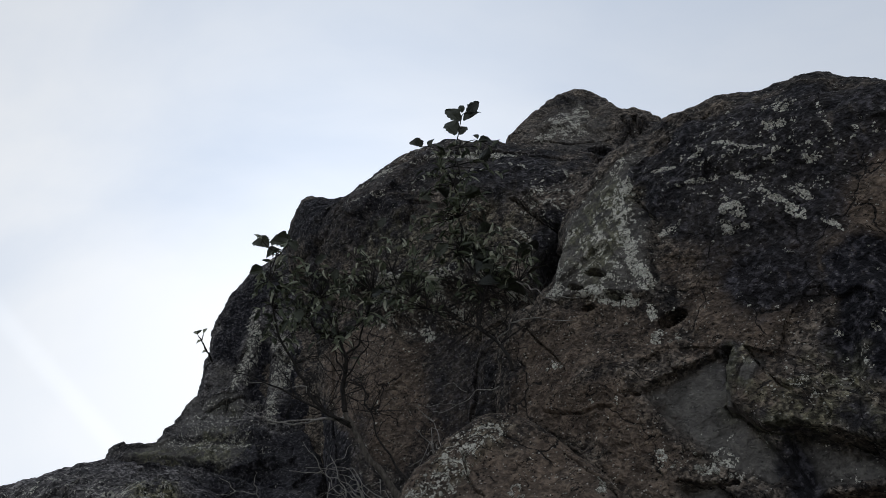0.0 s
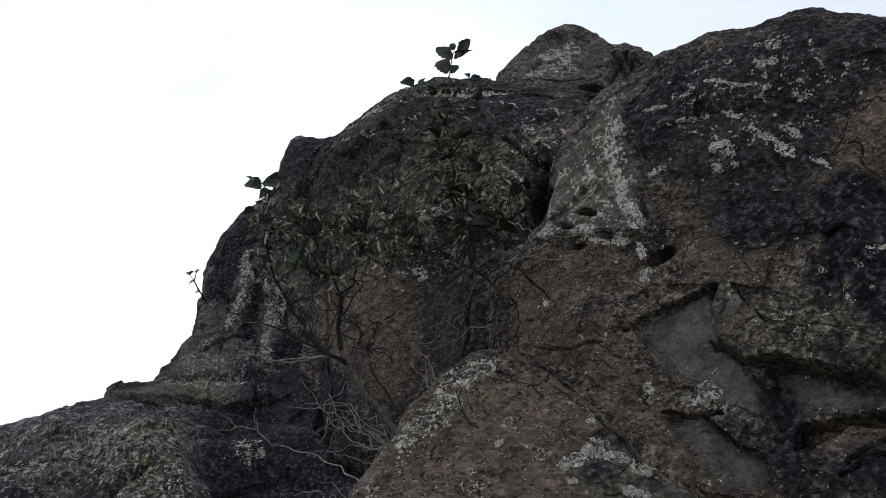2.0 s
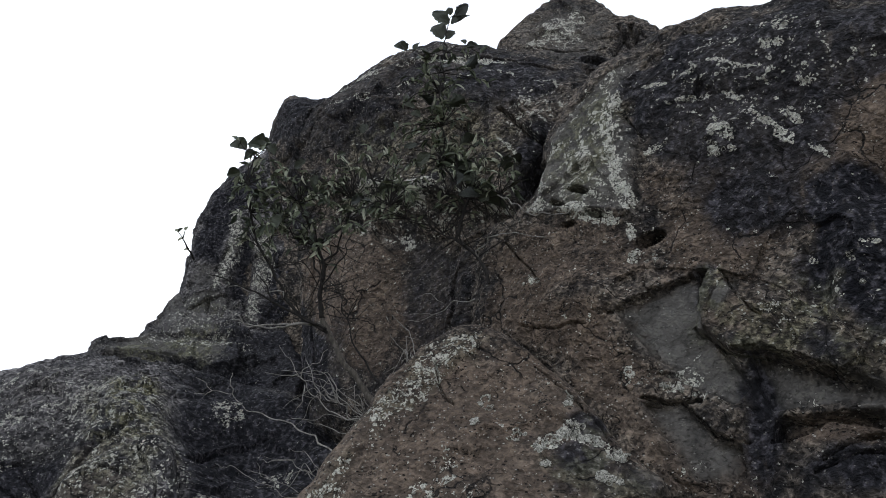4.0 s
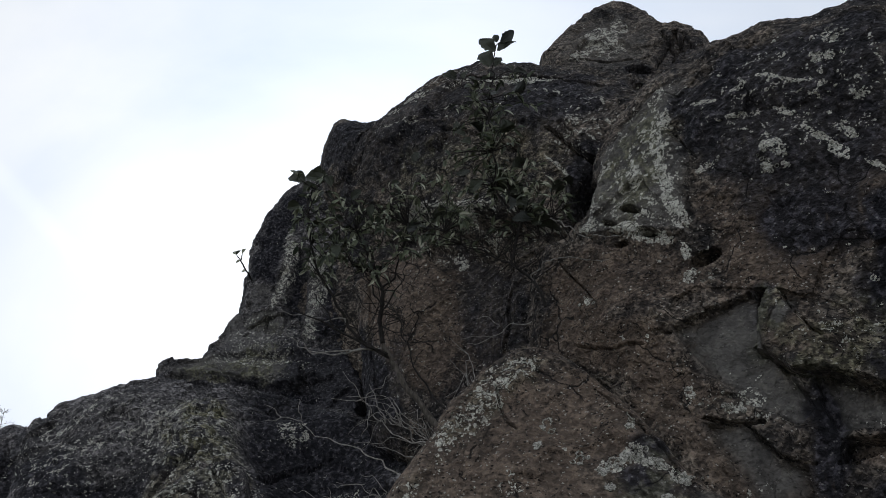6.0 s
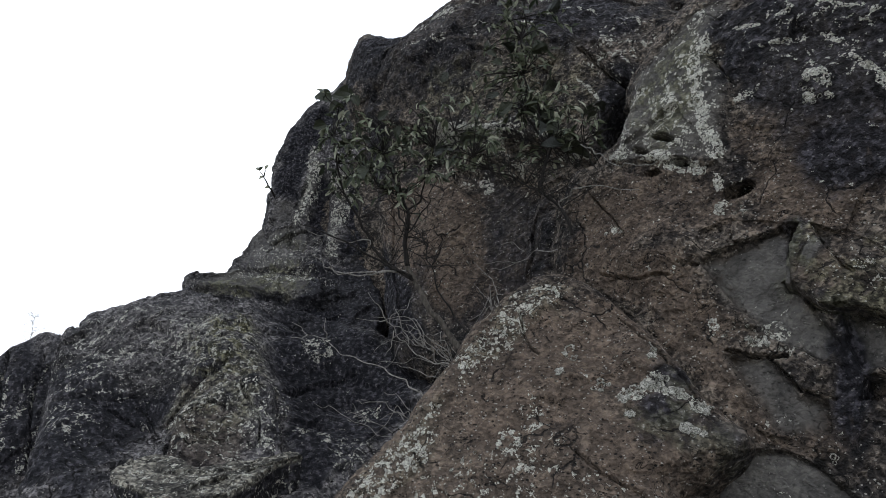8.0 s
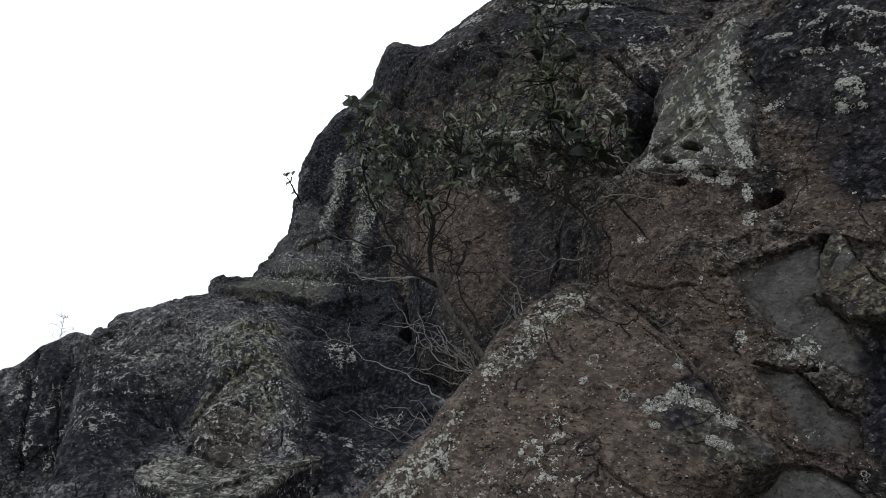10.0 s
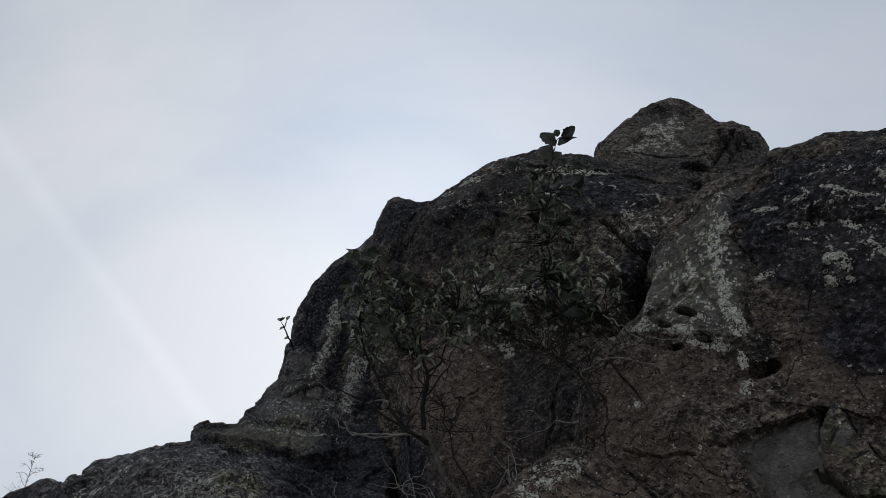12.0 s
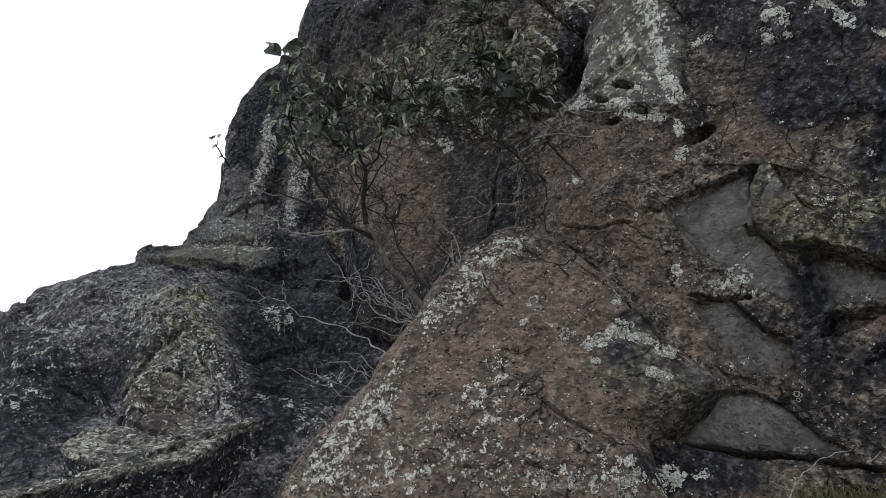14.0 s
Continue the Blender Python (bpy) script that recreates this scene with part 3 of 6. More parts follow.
     + P("stain_shade", 0.95, [(0.74, -0.28), (0.81, -0.28), (0.78, -0.45), (0.73, -0.47)], [(1.02, -0.90), (1.15, -0.98), (1.13, -1.40), (1.00, -1.41), (0.99, -1.14)]) + P("bare", 0.9, [(1.04, -0.89), (1.16, -0.90), (1.39, -1.00), (1.54, -1.06), (1.71, -1.13), (1.72, -1.21), (1.42, -1.20), (1.12, -1.19), (1.06, -1.04)], [(1.30, -0.66), (1.37, -0.61), (1.49, -0.69), (1.50, -0.80), (1.42, -0.75)], [(0.41, -1.17), (0.59, -1.16), (0.83, -1.35), (0.97, -1.42), (0.99, -1.58), (0.75, -1.62), (0.56, -1.41)]) + P("moss", 0.55, [(0.83, -0.28), (0.90, -0.31), (0.98, -0.45), (1.07, -0.63), (1.28, -0.58), (1.50, -0.67), (1.64, -0.96), (1.53, -1.06), (1.39, -1.00), (1.12, -0.88), (0.95, -0.87), (0.82, -0.75), (0.74, -0.72), (0.74, -0.50)]) + P("rust", 0.9, [(1.65, 0.82), (2.06, 0.76), (1.97, 0.14), (1.68, 0.22), (1.55, 0.46)]) + P("rust", 0.55, [(0.30, 0.58), (0.75, 0.62), (1.47, 0.27), (1.39, -0.12), (1.02, -0.23), (0.57, 0.12)])
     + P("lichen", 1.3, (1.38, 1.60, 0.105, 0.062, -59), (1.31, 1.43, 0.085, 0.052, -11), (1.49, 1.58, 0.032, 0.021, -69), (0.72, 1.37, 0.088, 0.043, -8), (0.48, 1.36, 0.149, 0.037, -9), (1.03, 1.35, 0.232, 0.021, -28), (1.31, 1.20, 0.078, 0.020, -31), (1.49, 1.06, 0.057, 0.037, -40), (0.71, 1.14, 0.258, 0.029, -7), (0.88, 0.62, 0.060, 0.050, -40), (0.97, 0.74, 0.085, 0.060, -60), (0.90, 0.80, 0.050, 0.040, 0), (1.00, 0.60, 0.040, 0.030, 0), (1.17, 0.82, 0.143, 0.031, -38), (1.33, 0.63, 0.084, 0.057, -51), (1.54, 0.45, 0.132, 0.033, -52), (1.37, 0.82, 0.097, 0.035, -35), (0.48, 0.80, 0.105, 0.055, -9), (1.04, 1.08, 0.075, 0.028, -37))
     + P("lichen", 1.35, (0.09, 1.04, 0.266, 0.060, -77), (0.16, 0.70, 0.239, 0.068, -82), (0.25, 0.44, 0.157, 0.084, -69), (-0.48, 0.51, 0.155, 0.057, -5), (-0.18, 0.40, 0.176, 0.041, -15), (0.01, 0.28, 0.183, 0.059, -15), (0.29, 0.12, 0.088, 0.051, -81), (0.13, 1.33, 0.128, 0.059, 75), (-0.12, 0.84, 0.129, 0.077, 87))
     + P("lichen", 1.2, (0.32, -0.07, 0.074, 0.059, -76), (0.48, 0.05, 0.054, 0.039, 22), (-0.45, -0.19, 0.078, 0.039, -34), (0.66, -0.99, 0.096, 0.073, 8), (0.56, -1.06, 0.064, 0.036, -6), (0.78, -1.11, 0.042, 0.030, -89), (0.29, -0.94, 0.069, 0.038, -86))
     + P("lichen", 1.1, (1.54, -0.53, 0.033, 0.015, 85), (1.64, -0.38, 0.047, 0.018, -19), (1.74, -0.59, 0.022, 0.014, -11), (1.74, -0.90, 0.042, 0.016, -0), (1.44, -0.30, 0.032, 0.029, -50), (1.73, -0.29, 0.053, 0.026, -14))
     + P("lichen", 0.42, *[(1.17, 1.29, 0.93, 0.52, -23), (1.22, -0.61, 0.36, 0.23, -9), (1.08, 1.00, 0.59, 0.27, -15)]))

boulder = rock("boulder", "rounded rust-brown boulder leaning on the cliff, lichened rim", ((0.5, 4.5, 2), (0.9701, -0.2425, 0), (0.1363, 0.545, 0.8273), (-0.2006, -0.8026, 0.5618)),
     [(-0.51, 0.95), (-0.78, 0.81), (-1.00, 0.57), (-1.12, 0.36), (-1.18, 0.10), (-1.32, -0.20), (-1.53, -0.64), (-1.74, -1.00), (-1.78, -1.43), (-1.52, -2.13), (-0.27, -2.42), (0.33, -2.14), (0.48, -1.28), (0.36, -0.82), (0.36, -0.71), (0.55, -0.58), (0.75, -0.42), (0.59, -0.22), (0.42, -0.01), (0.17, 0.36), (-0.19, 0.76)],
     [(-0.33, -0.81)][0], edge=0.2, deep=1.2, seed=11, step=0.011, rough=(0.06, 0.026), facets=(0.45, 0.02),
     cracks=[([(-0.74, 0.46), (-0.68, 0.30), (-0.61, 0.15), (-0.52, 0.07)], 0.01, 0.03), ([(-0.20, -0.66), (-0.05, -0.77), (0.07, -0.83), (0.18, -0.88)], 0.012, 0.03),
             ([(-0.63, -1.04), (-0.50, -1.06), (-0.42, -1.02)], 0.01, 0.03), ([(-0.28, -1.03), (-0.11, -1.08)], 0.012, 0.04), ([(-0.03, 0.41), (0.15, 0.23), (0.36, -0.03), (0.54, -0.30)], 0.012, 0.03)],
     slabs=[([(0.24, 0.04), (0.39, -0.03), (0.44, -0.16), (0.27, -0.13)], -0.03, 0.01)],
     bumps=[(e, 0.05) for e in [(-0.46, -0.18, 0.42, 0.37, -1), (0.07, -0.66, 0.30, 0.22, 1)]],
     paint=P("rust", 0.95, *[(-0.37, -0.00, 0.63, 0.66, -2), (-0.14, 0.42, 0.33, 0.26, -4), (0.10, -0.58, 0.40, 0.35, 0), (-0.62, -0.39, 0.38, 0.40, -0)])
     + P("rust", 0.75, *[(-0.55, -0.67, 1.30, 1.58, 1)])
     + P("stain_shade", 0.9, *[(0.32, -0.05, 0.13, 0.12, -21), (0.26, -0.35, 0.19, 0.16, -0), (0.37, -0.99, 0.14, 0.10, 2)])
     + P("bare", 0.6, *[(0.62, -0.43, 0.10, 0.11, -0)]) + P("stain_shade", 0.5, [(0.27, 0.02), (0.44, -0.09), (0.54, -0.20), (0.63, -0.36), (0.71, -0.47), (0.50, -0.54), (0.38, -0.55), (0.20, -0.53), (0.14, -0.36), (0.22, -0.23)]) + P("moss", 0.4, [(0.27, 0.02), (0.44, -0.09), (0.54, -0.20), (0.63, -0.36), (0.71, -0.47), (0.50, -0.54), (0.38, -0.55), (0.20, -0.53), (0.14, -0.36), (0.22, -0.23)])
     + P("lichen", 1.0, [(-0.42, 0.75), (-0.71, 0.59), (-0.91, 0.41), (-1.01, 0.09), (-1.17, -0.31), (-1.37, -0.53), (-1.50, -0.79), (-1.61, -1.09), (-1.62, -1.24), (-1.36, -1.24), (-1.28, -0.95), (-1.14, -0.70), (-1.12, -0.36), (-1.02, -0.18), (-0.89, -0.01), (-0.70, 0.21), (-0.51, 0.52)]) + P("moss", 0.3, [(-0.42, 0.75), (-0.71, 0.59), (-0.91, 0.41), (-1.01, 0.09), (-1.17, -0.31), (-1.37, -0.53), (-1.50, -0.79), (-1.61, -1.09), (-1.62, -1.24), (-1.36, -1.24), (-1.28, -0.95), (-1.14, -0.70), (-1.12, -0.36), (-1.02, -0.18), (-0.89, -0.01), (-0.70, 0.21), (-0.51, 0.52)])
     + P("lichen", 1.1, *[(0.21, -0.10, 0.09, 0.07, -1), (0.35, -0.19, 0.11, 0.04, -1), (0.48, -0.25, 0.06, 0.07, -1), (0.06, -0.20, 0.11, 0.08, -1)])
     + P("lichen", 0.85, *[(0.22, -1.05, 0.17, 0.09, 2)])
     + P("lichen", 0.5, [(-1.46, -1.25), (-1.28, -0.92), (-0.88, -0.68), (-0.41, -0.60), (-0.08, -0.76), (0.25, -0.91), (0.20, -1.16)]) + P("lichen", 0.68, [(-1.58, -1.24), (-1.41, -0.97), (-0.84, -0.94), (-0.38, -0.96), (0.23, -1.01), (0.17, -1.18)]) + P("lichen", 0.75, (-0.55, -0.33, 0.078, 0.051, 40), (-0.62, -0.61, 0.157, 0.102, -76), (-0.49, -0.46, 0.124, 0.102, -68), (-0.15, -0.13, 0.042, 0.034, -10), (-0.52, -0.83, 0.147, 0.129, -61)) + P("lichen", 0.05, *[(-0.29, -0.18, 0.74, 0.72, -1)]), stone=STONE_LICHEN)

rock("lower_rock", "low dark rock under the cliff's long crack", ((1.6, 3.9, 1.1), (0.9119, -0.4104, 0), (0.1702, 0.3783, 0.9099), (-0.3734, -0.8297, 0.4149)),
     [(-1.10, 0.16), (-0.94, 0.20), (-0.74, 0.18), (-0.44, 0.11), (-0.15, 0.11), (0.28, 0.08), (0.70, 0.05), (0.59, -1.17), (-1.24, -1.57)],
     [(-0.17, -0.37)][0], edge=0.1, deep=0.8, seed=21, step=0.018, rough=(0.08, 0.02),
     paint=P("stain_shade", 0.9, *[(-0.85, 0.06, 0.19, 0.05, 3), (-0.54, -0.01, 0.26, 0.13, 4)]) + P("rust", 0.6, *[(-0.29, -0.05, 0.27, 0.12, 4)])
     + P("moss", 0.3, *[(0.05, -0.02, 0.27, 0.09, 4)]) + P("lichen", 1.15, *[(-0.78, -0.05, 0.12, 0.10, 4), (-0.60, -0.01, 0.06, 0.06, 4)]))

# crest: dark crust; recess by the cliff and lower-left cleft: shade painted on
rock("dome_rock", "tall dark domed rock rising behind the shrub", ((0, 6.7, 4.5), (0.8575, -0.5145, 0), (0.1401, 0.2335, 0.9622), (-0.4951, -0.8251, 0.2723)),
     [(-3.24, 2.34), (-2.55, 2.10), (-2.10, 2.27), (-1.69, 2.52), (-1.25, 2.59), (-0.74, 2.54), (-0.13, 2.25), (0.44, 1.95), (0.88, 1.65), (1.35, 1.33), (1.78, 0.69), (1.79, -1.22), (1.50, -2.63), (0.21, -2.87), (-1.27, -2.55), (-1.65, -1.96), (-1.92, -1.30), (-2.25, -0.39), (-2.66, 0.35), (-3.14, 1.09), (-3.36, 1.58), (-3.38, 2.05)],
     [(-0.06, -0.91)][0], edge=0.5, deep=2.0, seed=31, step=0.018, rough=(0.12, 0.05), still=1.3, facets=(0.45, 0.055),
     slabs=[([(-3.69, 1.38), (-2.58, 0.61), (-1.73, 0.21), (-1.01, -0.08), (-0.25, -0.27), (0.37, -0.51), (0.81, -0.74), (1.62, -0.94), (1.85, 1.23), (-0.69, 2.95), (-3.98, 3.49)], 0.3, 0.1),
            ([(1.05, -0.13), (1.10, -0.32), (0.95, -0.74), (0.84, -0.74), (0.88, -0.37)], -0.45, 0.06),
            ([(0.15, -0.70), (0.53, -0.77), (0.75, -2.51), (0.41, -2.49)], 0.1, 0.16),
            ([(-2.09, -0.01), (-0.95, -0.33), (0.02, -0.67), (0.34, -2.53), (-1.18, -2.47)], -0.05, 0.05),
            ([(-0.99, -0.18), (-0.07, -0.52), (0.18, -0.89), (-0.38, -0.98), (-0.89, -0.56)], -0.12, 0.05)],
     pits=[(e, 0.5) for e in [(1.39, 1.15, 0.22, 0.10, -34)]], bumps=[(e, 0.15) for e in [(-1.10, -1.38, 0.44, 1.04, -7), (-1.31, 1.13, 0.72, 0.63, -18), (0.39, 0.82, 0.56, 0.53, -19)]],
     cracks=[([(-1.87, 1.91), (-0.99, 1.90), (-0.31, 1.68), (0.30, 1.55), (1.01, 1.17)], 0.02, 0.07), ([(0.56, 0.49), (0.91, 0.13), (1.25, -0.20)], 0.025, 0.12),
             ([(-2.24, 0.70), (-2.14, 1.12), (-1.97, 1.44), (-1.79, 1.62)], 0.015, 0.05), ([(-1.93, 0.88), (-1.79, 1.28), (-1.72, 1.35)], 0.012, 0.04),
             ([(-0.87, 0.99), (-0.29, 0.71), (0.36, 0.56)], 0.02, 0.06), ([(-1.72, -0.61), (-1.48, -1.46), (-1.17, -2.09)], 0.02, 0.06), ([(-0.31, 0.81), (0.05, 0.38), (0.34, 0.23)], 0.015, 0.06)],
     paint=P("rust", 0.9, [(-1.87, -0.57), (-1.26, -0.33), (-0.60, -0.67), (-0.29, -1.58), (-0.45, -2.13), (-1.03, -1.77), (-1.76, -1.12)])
     + P("rust", 0.5, *[(-0.09, -1.74, 0.42, 0.48, -6)])
     + P("stain_shade", 0.9, *[(-2.51, 1.51, 0.55, 0.73, -18), (0.44, 0.97, 0.77, 0.54, -20), (0.99, -0.17, 0.20, 0.43, -15), (-2.35, -0.27, 0.38, 1.18, -11)]) + P("stain_shade", 0.62, [(-0.59, -0.45), (0.37, -0.96), (0.50, -1.75), (0.02, -1.84), (-0.29, -1.58)]) + P("stain_shade", 0.97, [(-2.27, -1.37), (-1.73, -1.17), (-1.09, -1.82), (-0.72, -2.33), (-1.40, -2.33), (-2.01, -2.03)], [(1.05, -0.13), (1.10, -0.32), (0.95, -0.74), (0.84, -0.74), (0.88, -0.37)]) + P("moss", 0.4, [(-1.26, 0.78), (-0.15, 0.70), (0.84, 0.22), (0.84, -0.32), (-0.31, -0.22), (-1.21, 0.22)])
     + P("stain_shade", 0.95, [(-2.73, -1.28), (-1.67, -1.67), (-1.32, -2.19), (-1.04, -2.66), (-0.78, -3.28), (-2.02, -3.32)])
     + P("moss", 0.2, *[(0.05, 0.38, 0.63, 0.42, -16)]) + P("stain_shade", 0.6, *[(-1.72, 1.35, 1.64, 0.87, -39), (-0.42, 1.45, 1.19, 0.61, -20), (-1.17, -2.09, 0.35, 0.58, -4), (-0.01, -2.17, 0.34, 0.33, -4), (1.38, 1.14, 0.29, 0.15, -37)])
     + P("lichen", 1.4, *[(-1.64, 1.56, 0.13, 0.08, 3), (-1.43, 1.77, 0.24, 0.08, 2), (-0.86, -0.09, 0.39, 0.07, -13), (-0.33, -0.23, 0.22, 0.08, -13), (-0.08, -0.25, 0.14, 0.06, -13), (0.09, 1.53, 0.45, 0.08, -16), (-1.48, 1.80, 0.32, 0.10, 2), (-0.22, 1.65, 0.28, 0.09, 3), (-0.52, -0.63, 0.07, 0.07, -11)])
     + P("lichen", 0.85, (-1.24, 1.14, 0.244, 0.042, -9), (-0.77, 1.25, 0.185, 0.041, -7), (0.11, 1.04, 0.298, 0.039, -6), (0.55, 1.07, 0.363, 0.031, -25), (0.16, 1.48, 0.313, 0.027, -16), (-0.78, 1.71, 0.238, 0.046, 1), (-1.60, 1.13, 0.267, 0.048, 1)) + P("lichen", 1.2, (-0.40, -0.21, 0.241, 0.037, -15), (-0.32, -0.31, 0.123, 0.054, -20), (-1.15, -0.04, 0.328, 0.039, -8), (0.25, -0.37, 0.283, 0.034, -14), (0.70, -0.66, 0.203, 0.036, -23), (0.77, -0.06, 0.250, 0.023, -49), (-0.09, -0.50, 0.141, 0.052, -16), (-0.56, -0.54, 0.129, 0.083, -35))
     + P("lichen", 0.5, *[(-1.45, 2.03, 1.05, 0.56, 9), (-0.51, -0.35, 1.10, 0.31, -12), (0.94, 0.49, 0.38, 0.48, -18)]))

# the summit pit is carved and its shade also painted into the colour
rock("summit_rock", "pointed grey summit boulder with pale lichen", ((1.5, 9, 7.6), (0.9889, -0.1483, 0), (0.06575, 0.4383, 0.8964), (-0.133, -0.8865, 0.4432)),
     [(-1.01, 0.61), (-0.75, 1.03), (-0.32, 1.61), (0.19, 1.86), (0.68, 1.48), (0.93, 1.01), (1.20, 0.93), (1.51, 0.53), (1.56, -0.15), (1.15, -0.95), (0.21, -1.24), (-0.73, -0.71)],
     [(0.27, -0.22)][0], edge=0.45, sharp=0.5, deep=1.5, seed=41, pits=[((0.42, -0.47, 0.17, 0.09, -8), 0.6)], step=0.022, rough=(0.07, 0.035), facets=(0.6, 0.05),
     cracks=[([(0.82, 0.46), (0.88, 0.18), (0.93, -0.13)], 0.035, 0.1), ([(0.97, 0.42), (1.02, 0.15), (1.07, -0.11)], 0.035, 0.1), ([(1.08, 0.34), (1.15, 0.14), (1.21, -0.01)], 0.03, 0.1), ([(-0.37, 0.02), (-0.05, -0.17), (0.35, -0.22), (0.59, -0.12)], 0.03, 0.1), ([(0.65, -0.43), (0.84, 0.00), (1.01, 0.43)], 0.03, 0.12), ([(0.89, -0.32), (1.05, 0.05), (1.11, 0.28)], 0.02, 0.08), ([(-0.46, 0.14), (-0.29, 0.44)], 0.03, 0.1)],
     paint=P("lichen", 1.0, (0.01, 0.38, 0.441, 0.318, 85), (-0.33, 0.11, 0.224, 0.143, 43), (0.24, 0.74, 0.255, 0.128, -58)) + P("bare", 0.6, *[(0.05, 0.30, 0.74, 0.87, -10)]) + P("stain_shade", 0.5, *[(1.00, -0.03, 0.31, 0.48, -9)]) + P("stain_shade", 0.9, *[(0.42, -0.47, 0.20, 0.12, -8)]))

# gap between the ridges: shade in the colour; the left plane is dark rock
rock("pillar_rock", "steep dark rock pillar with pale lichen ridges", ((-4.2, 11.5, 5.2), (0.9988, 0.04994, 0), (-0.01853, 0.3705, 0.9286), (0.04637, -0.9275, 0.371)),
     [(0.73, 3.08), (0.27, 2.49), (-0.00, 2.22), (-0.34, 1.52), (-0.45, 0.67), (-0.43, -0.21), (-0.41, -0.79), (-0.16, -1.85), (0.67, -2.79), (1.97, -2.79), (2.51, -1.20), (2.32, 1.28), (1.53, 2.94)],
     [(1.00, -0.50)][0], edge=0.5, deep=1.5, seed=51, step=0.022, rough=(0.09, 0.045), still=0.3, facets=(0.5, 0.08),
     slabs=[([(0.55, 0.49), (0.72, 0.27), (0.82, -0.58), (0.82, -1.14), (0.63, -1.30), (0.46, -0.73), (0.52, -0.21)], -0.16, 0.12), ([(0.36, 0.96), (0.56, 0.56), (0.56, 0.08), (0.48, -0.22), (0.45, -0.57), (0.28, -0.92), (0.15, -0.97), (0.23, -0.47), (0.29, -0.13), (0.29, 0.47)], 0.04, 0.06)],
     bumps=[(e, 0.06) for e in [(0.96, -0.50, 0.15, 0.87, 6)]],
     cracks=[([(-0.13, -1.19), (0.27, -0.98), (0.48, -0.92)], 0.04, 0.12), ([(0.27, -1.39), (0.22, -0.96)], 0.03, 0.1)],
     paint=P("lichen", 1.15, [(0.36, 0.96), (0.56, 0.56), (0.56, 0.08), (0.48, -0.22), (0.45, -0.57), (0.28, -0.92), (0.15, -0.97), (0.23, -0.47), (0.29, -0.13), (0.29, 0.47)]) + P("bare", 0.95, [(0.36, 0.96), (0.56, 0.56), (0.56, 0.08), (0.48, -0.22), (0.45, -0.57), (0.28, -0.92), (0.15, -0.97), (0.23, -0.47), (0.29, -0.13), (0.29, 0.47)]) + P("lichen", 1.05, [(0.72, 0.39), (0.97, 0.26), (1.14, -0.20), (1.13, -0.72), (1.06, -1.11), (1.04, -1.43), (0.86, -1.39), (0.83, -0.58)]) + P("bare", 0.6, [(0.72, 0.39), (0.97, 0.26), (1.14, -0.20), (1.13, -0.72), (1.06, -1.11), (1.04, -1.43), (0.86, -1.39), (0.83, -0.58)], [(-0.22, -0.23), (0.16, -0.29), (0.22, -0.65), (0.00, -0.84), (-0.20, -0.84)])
     + P("stain_shade", 1.0, [(-0.00, 1.79), (0.33, 2.14), (0.65, 1.69), (0.48, 1.03), (0.26, 0.99), (0.29, 0.32), (0.30, -0.27), (-0.06, -0.20), (-0.25, -0.05), (-0.27, 0.66), (-0.23, 1.36)], [(0.55, 0.49), (0.72, 0.27), (0.82, -0.58), (0.82, -1.14), (0.63, -1.30), (0.46, -0.73), (0.52, -0.21)], [(1.14, -0.07), (1.57, 0.03), (1.65, -1.35), (1.22, -1.48), (1.10, -1.22), (1.16, -0.71)]) + P("lichen", 1.2, *[(0.70, -1.49, 0.14, 0.54, 1), (0.44, -1.80, 0.25, 0.21, 1)]) + P("moss", 0.3, *[(0.18, -1.39, 0.43, 0.44, 1)]) + P("bare", 0.8, [(-0.23, -0.87), (0.31, -0.74), (0.77, -1.34), (0.83, -1.88), (0.28, -1.83), (-0.40, -1.50)]) + P("lichen", 0.5, [(-0.23, -0.87), (0.31, -0.74), (0.77, -1.34), (0.83, -1.88), (0.28, -1.83), (-0.40, -1.50)]), stone=STONE_SLATE)

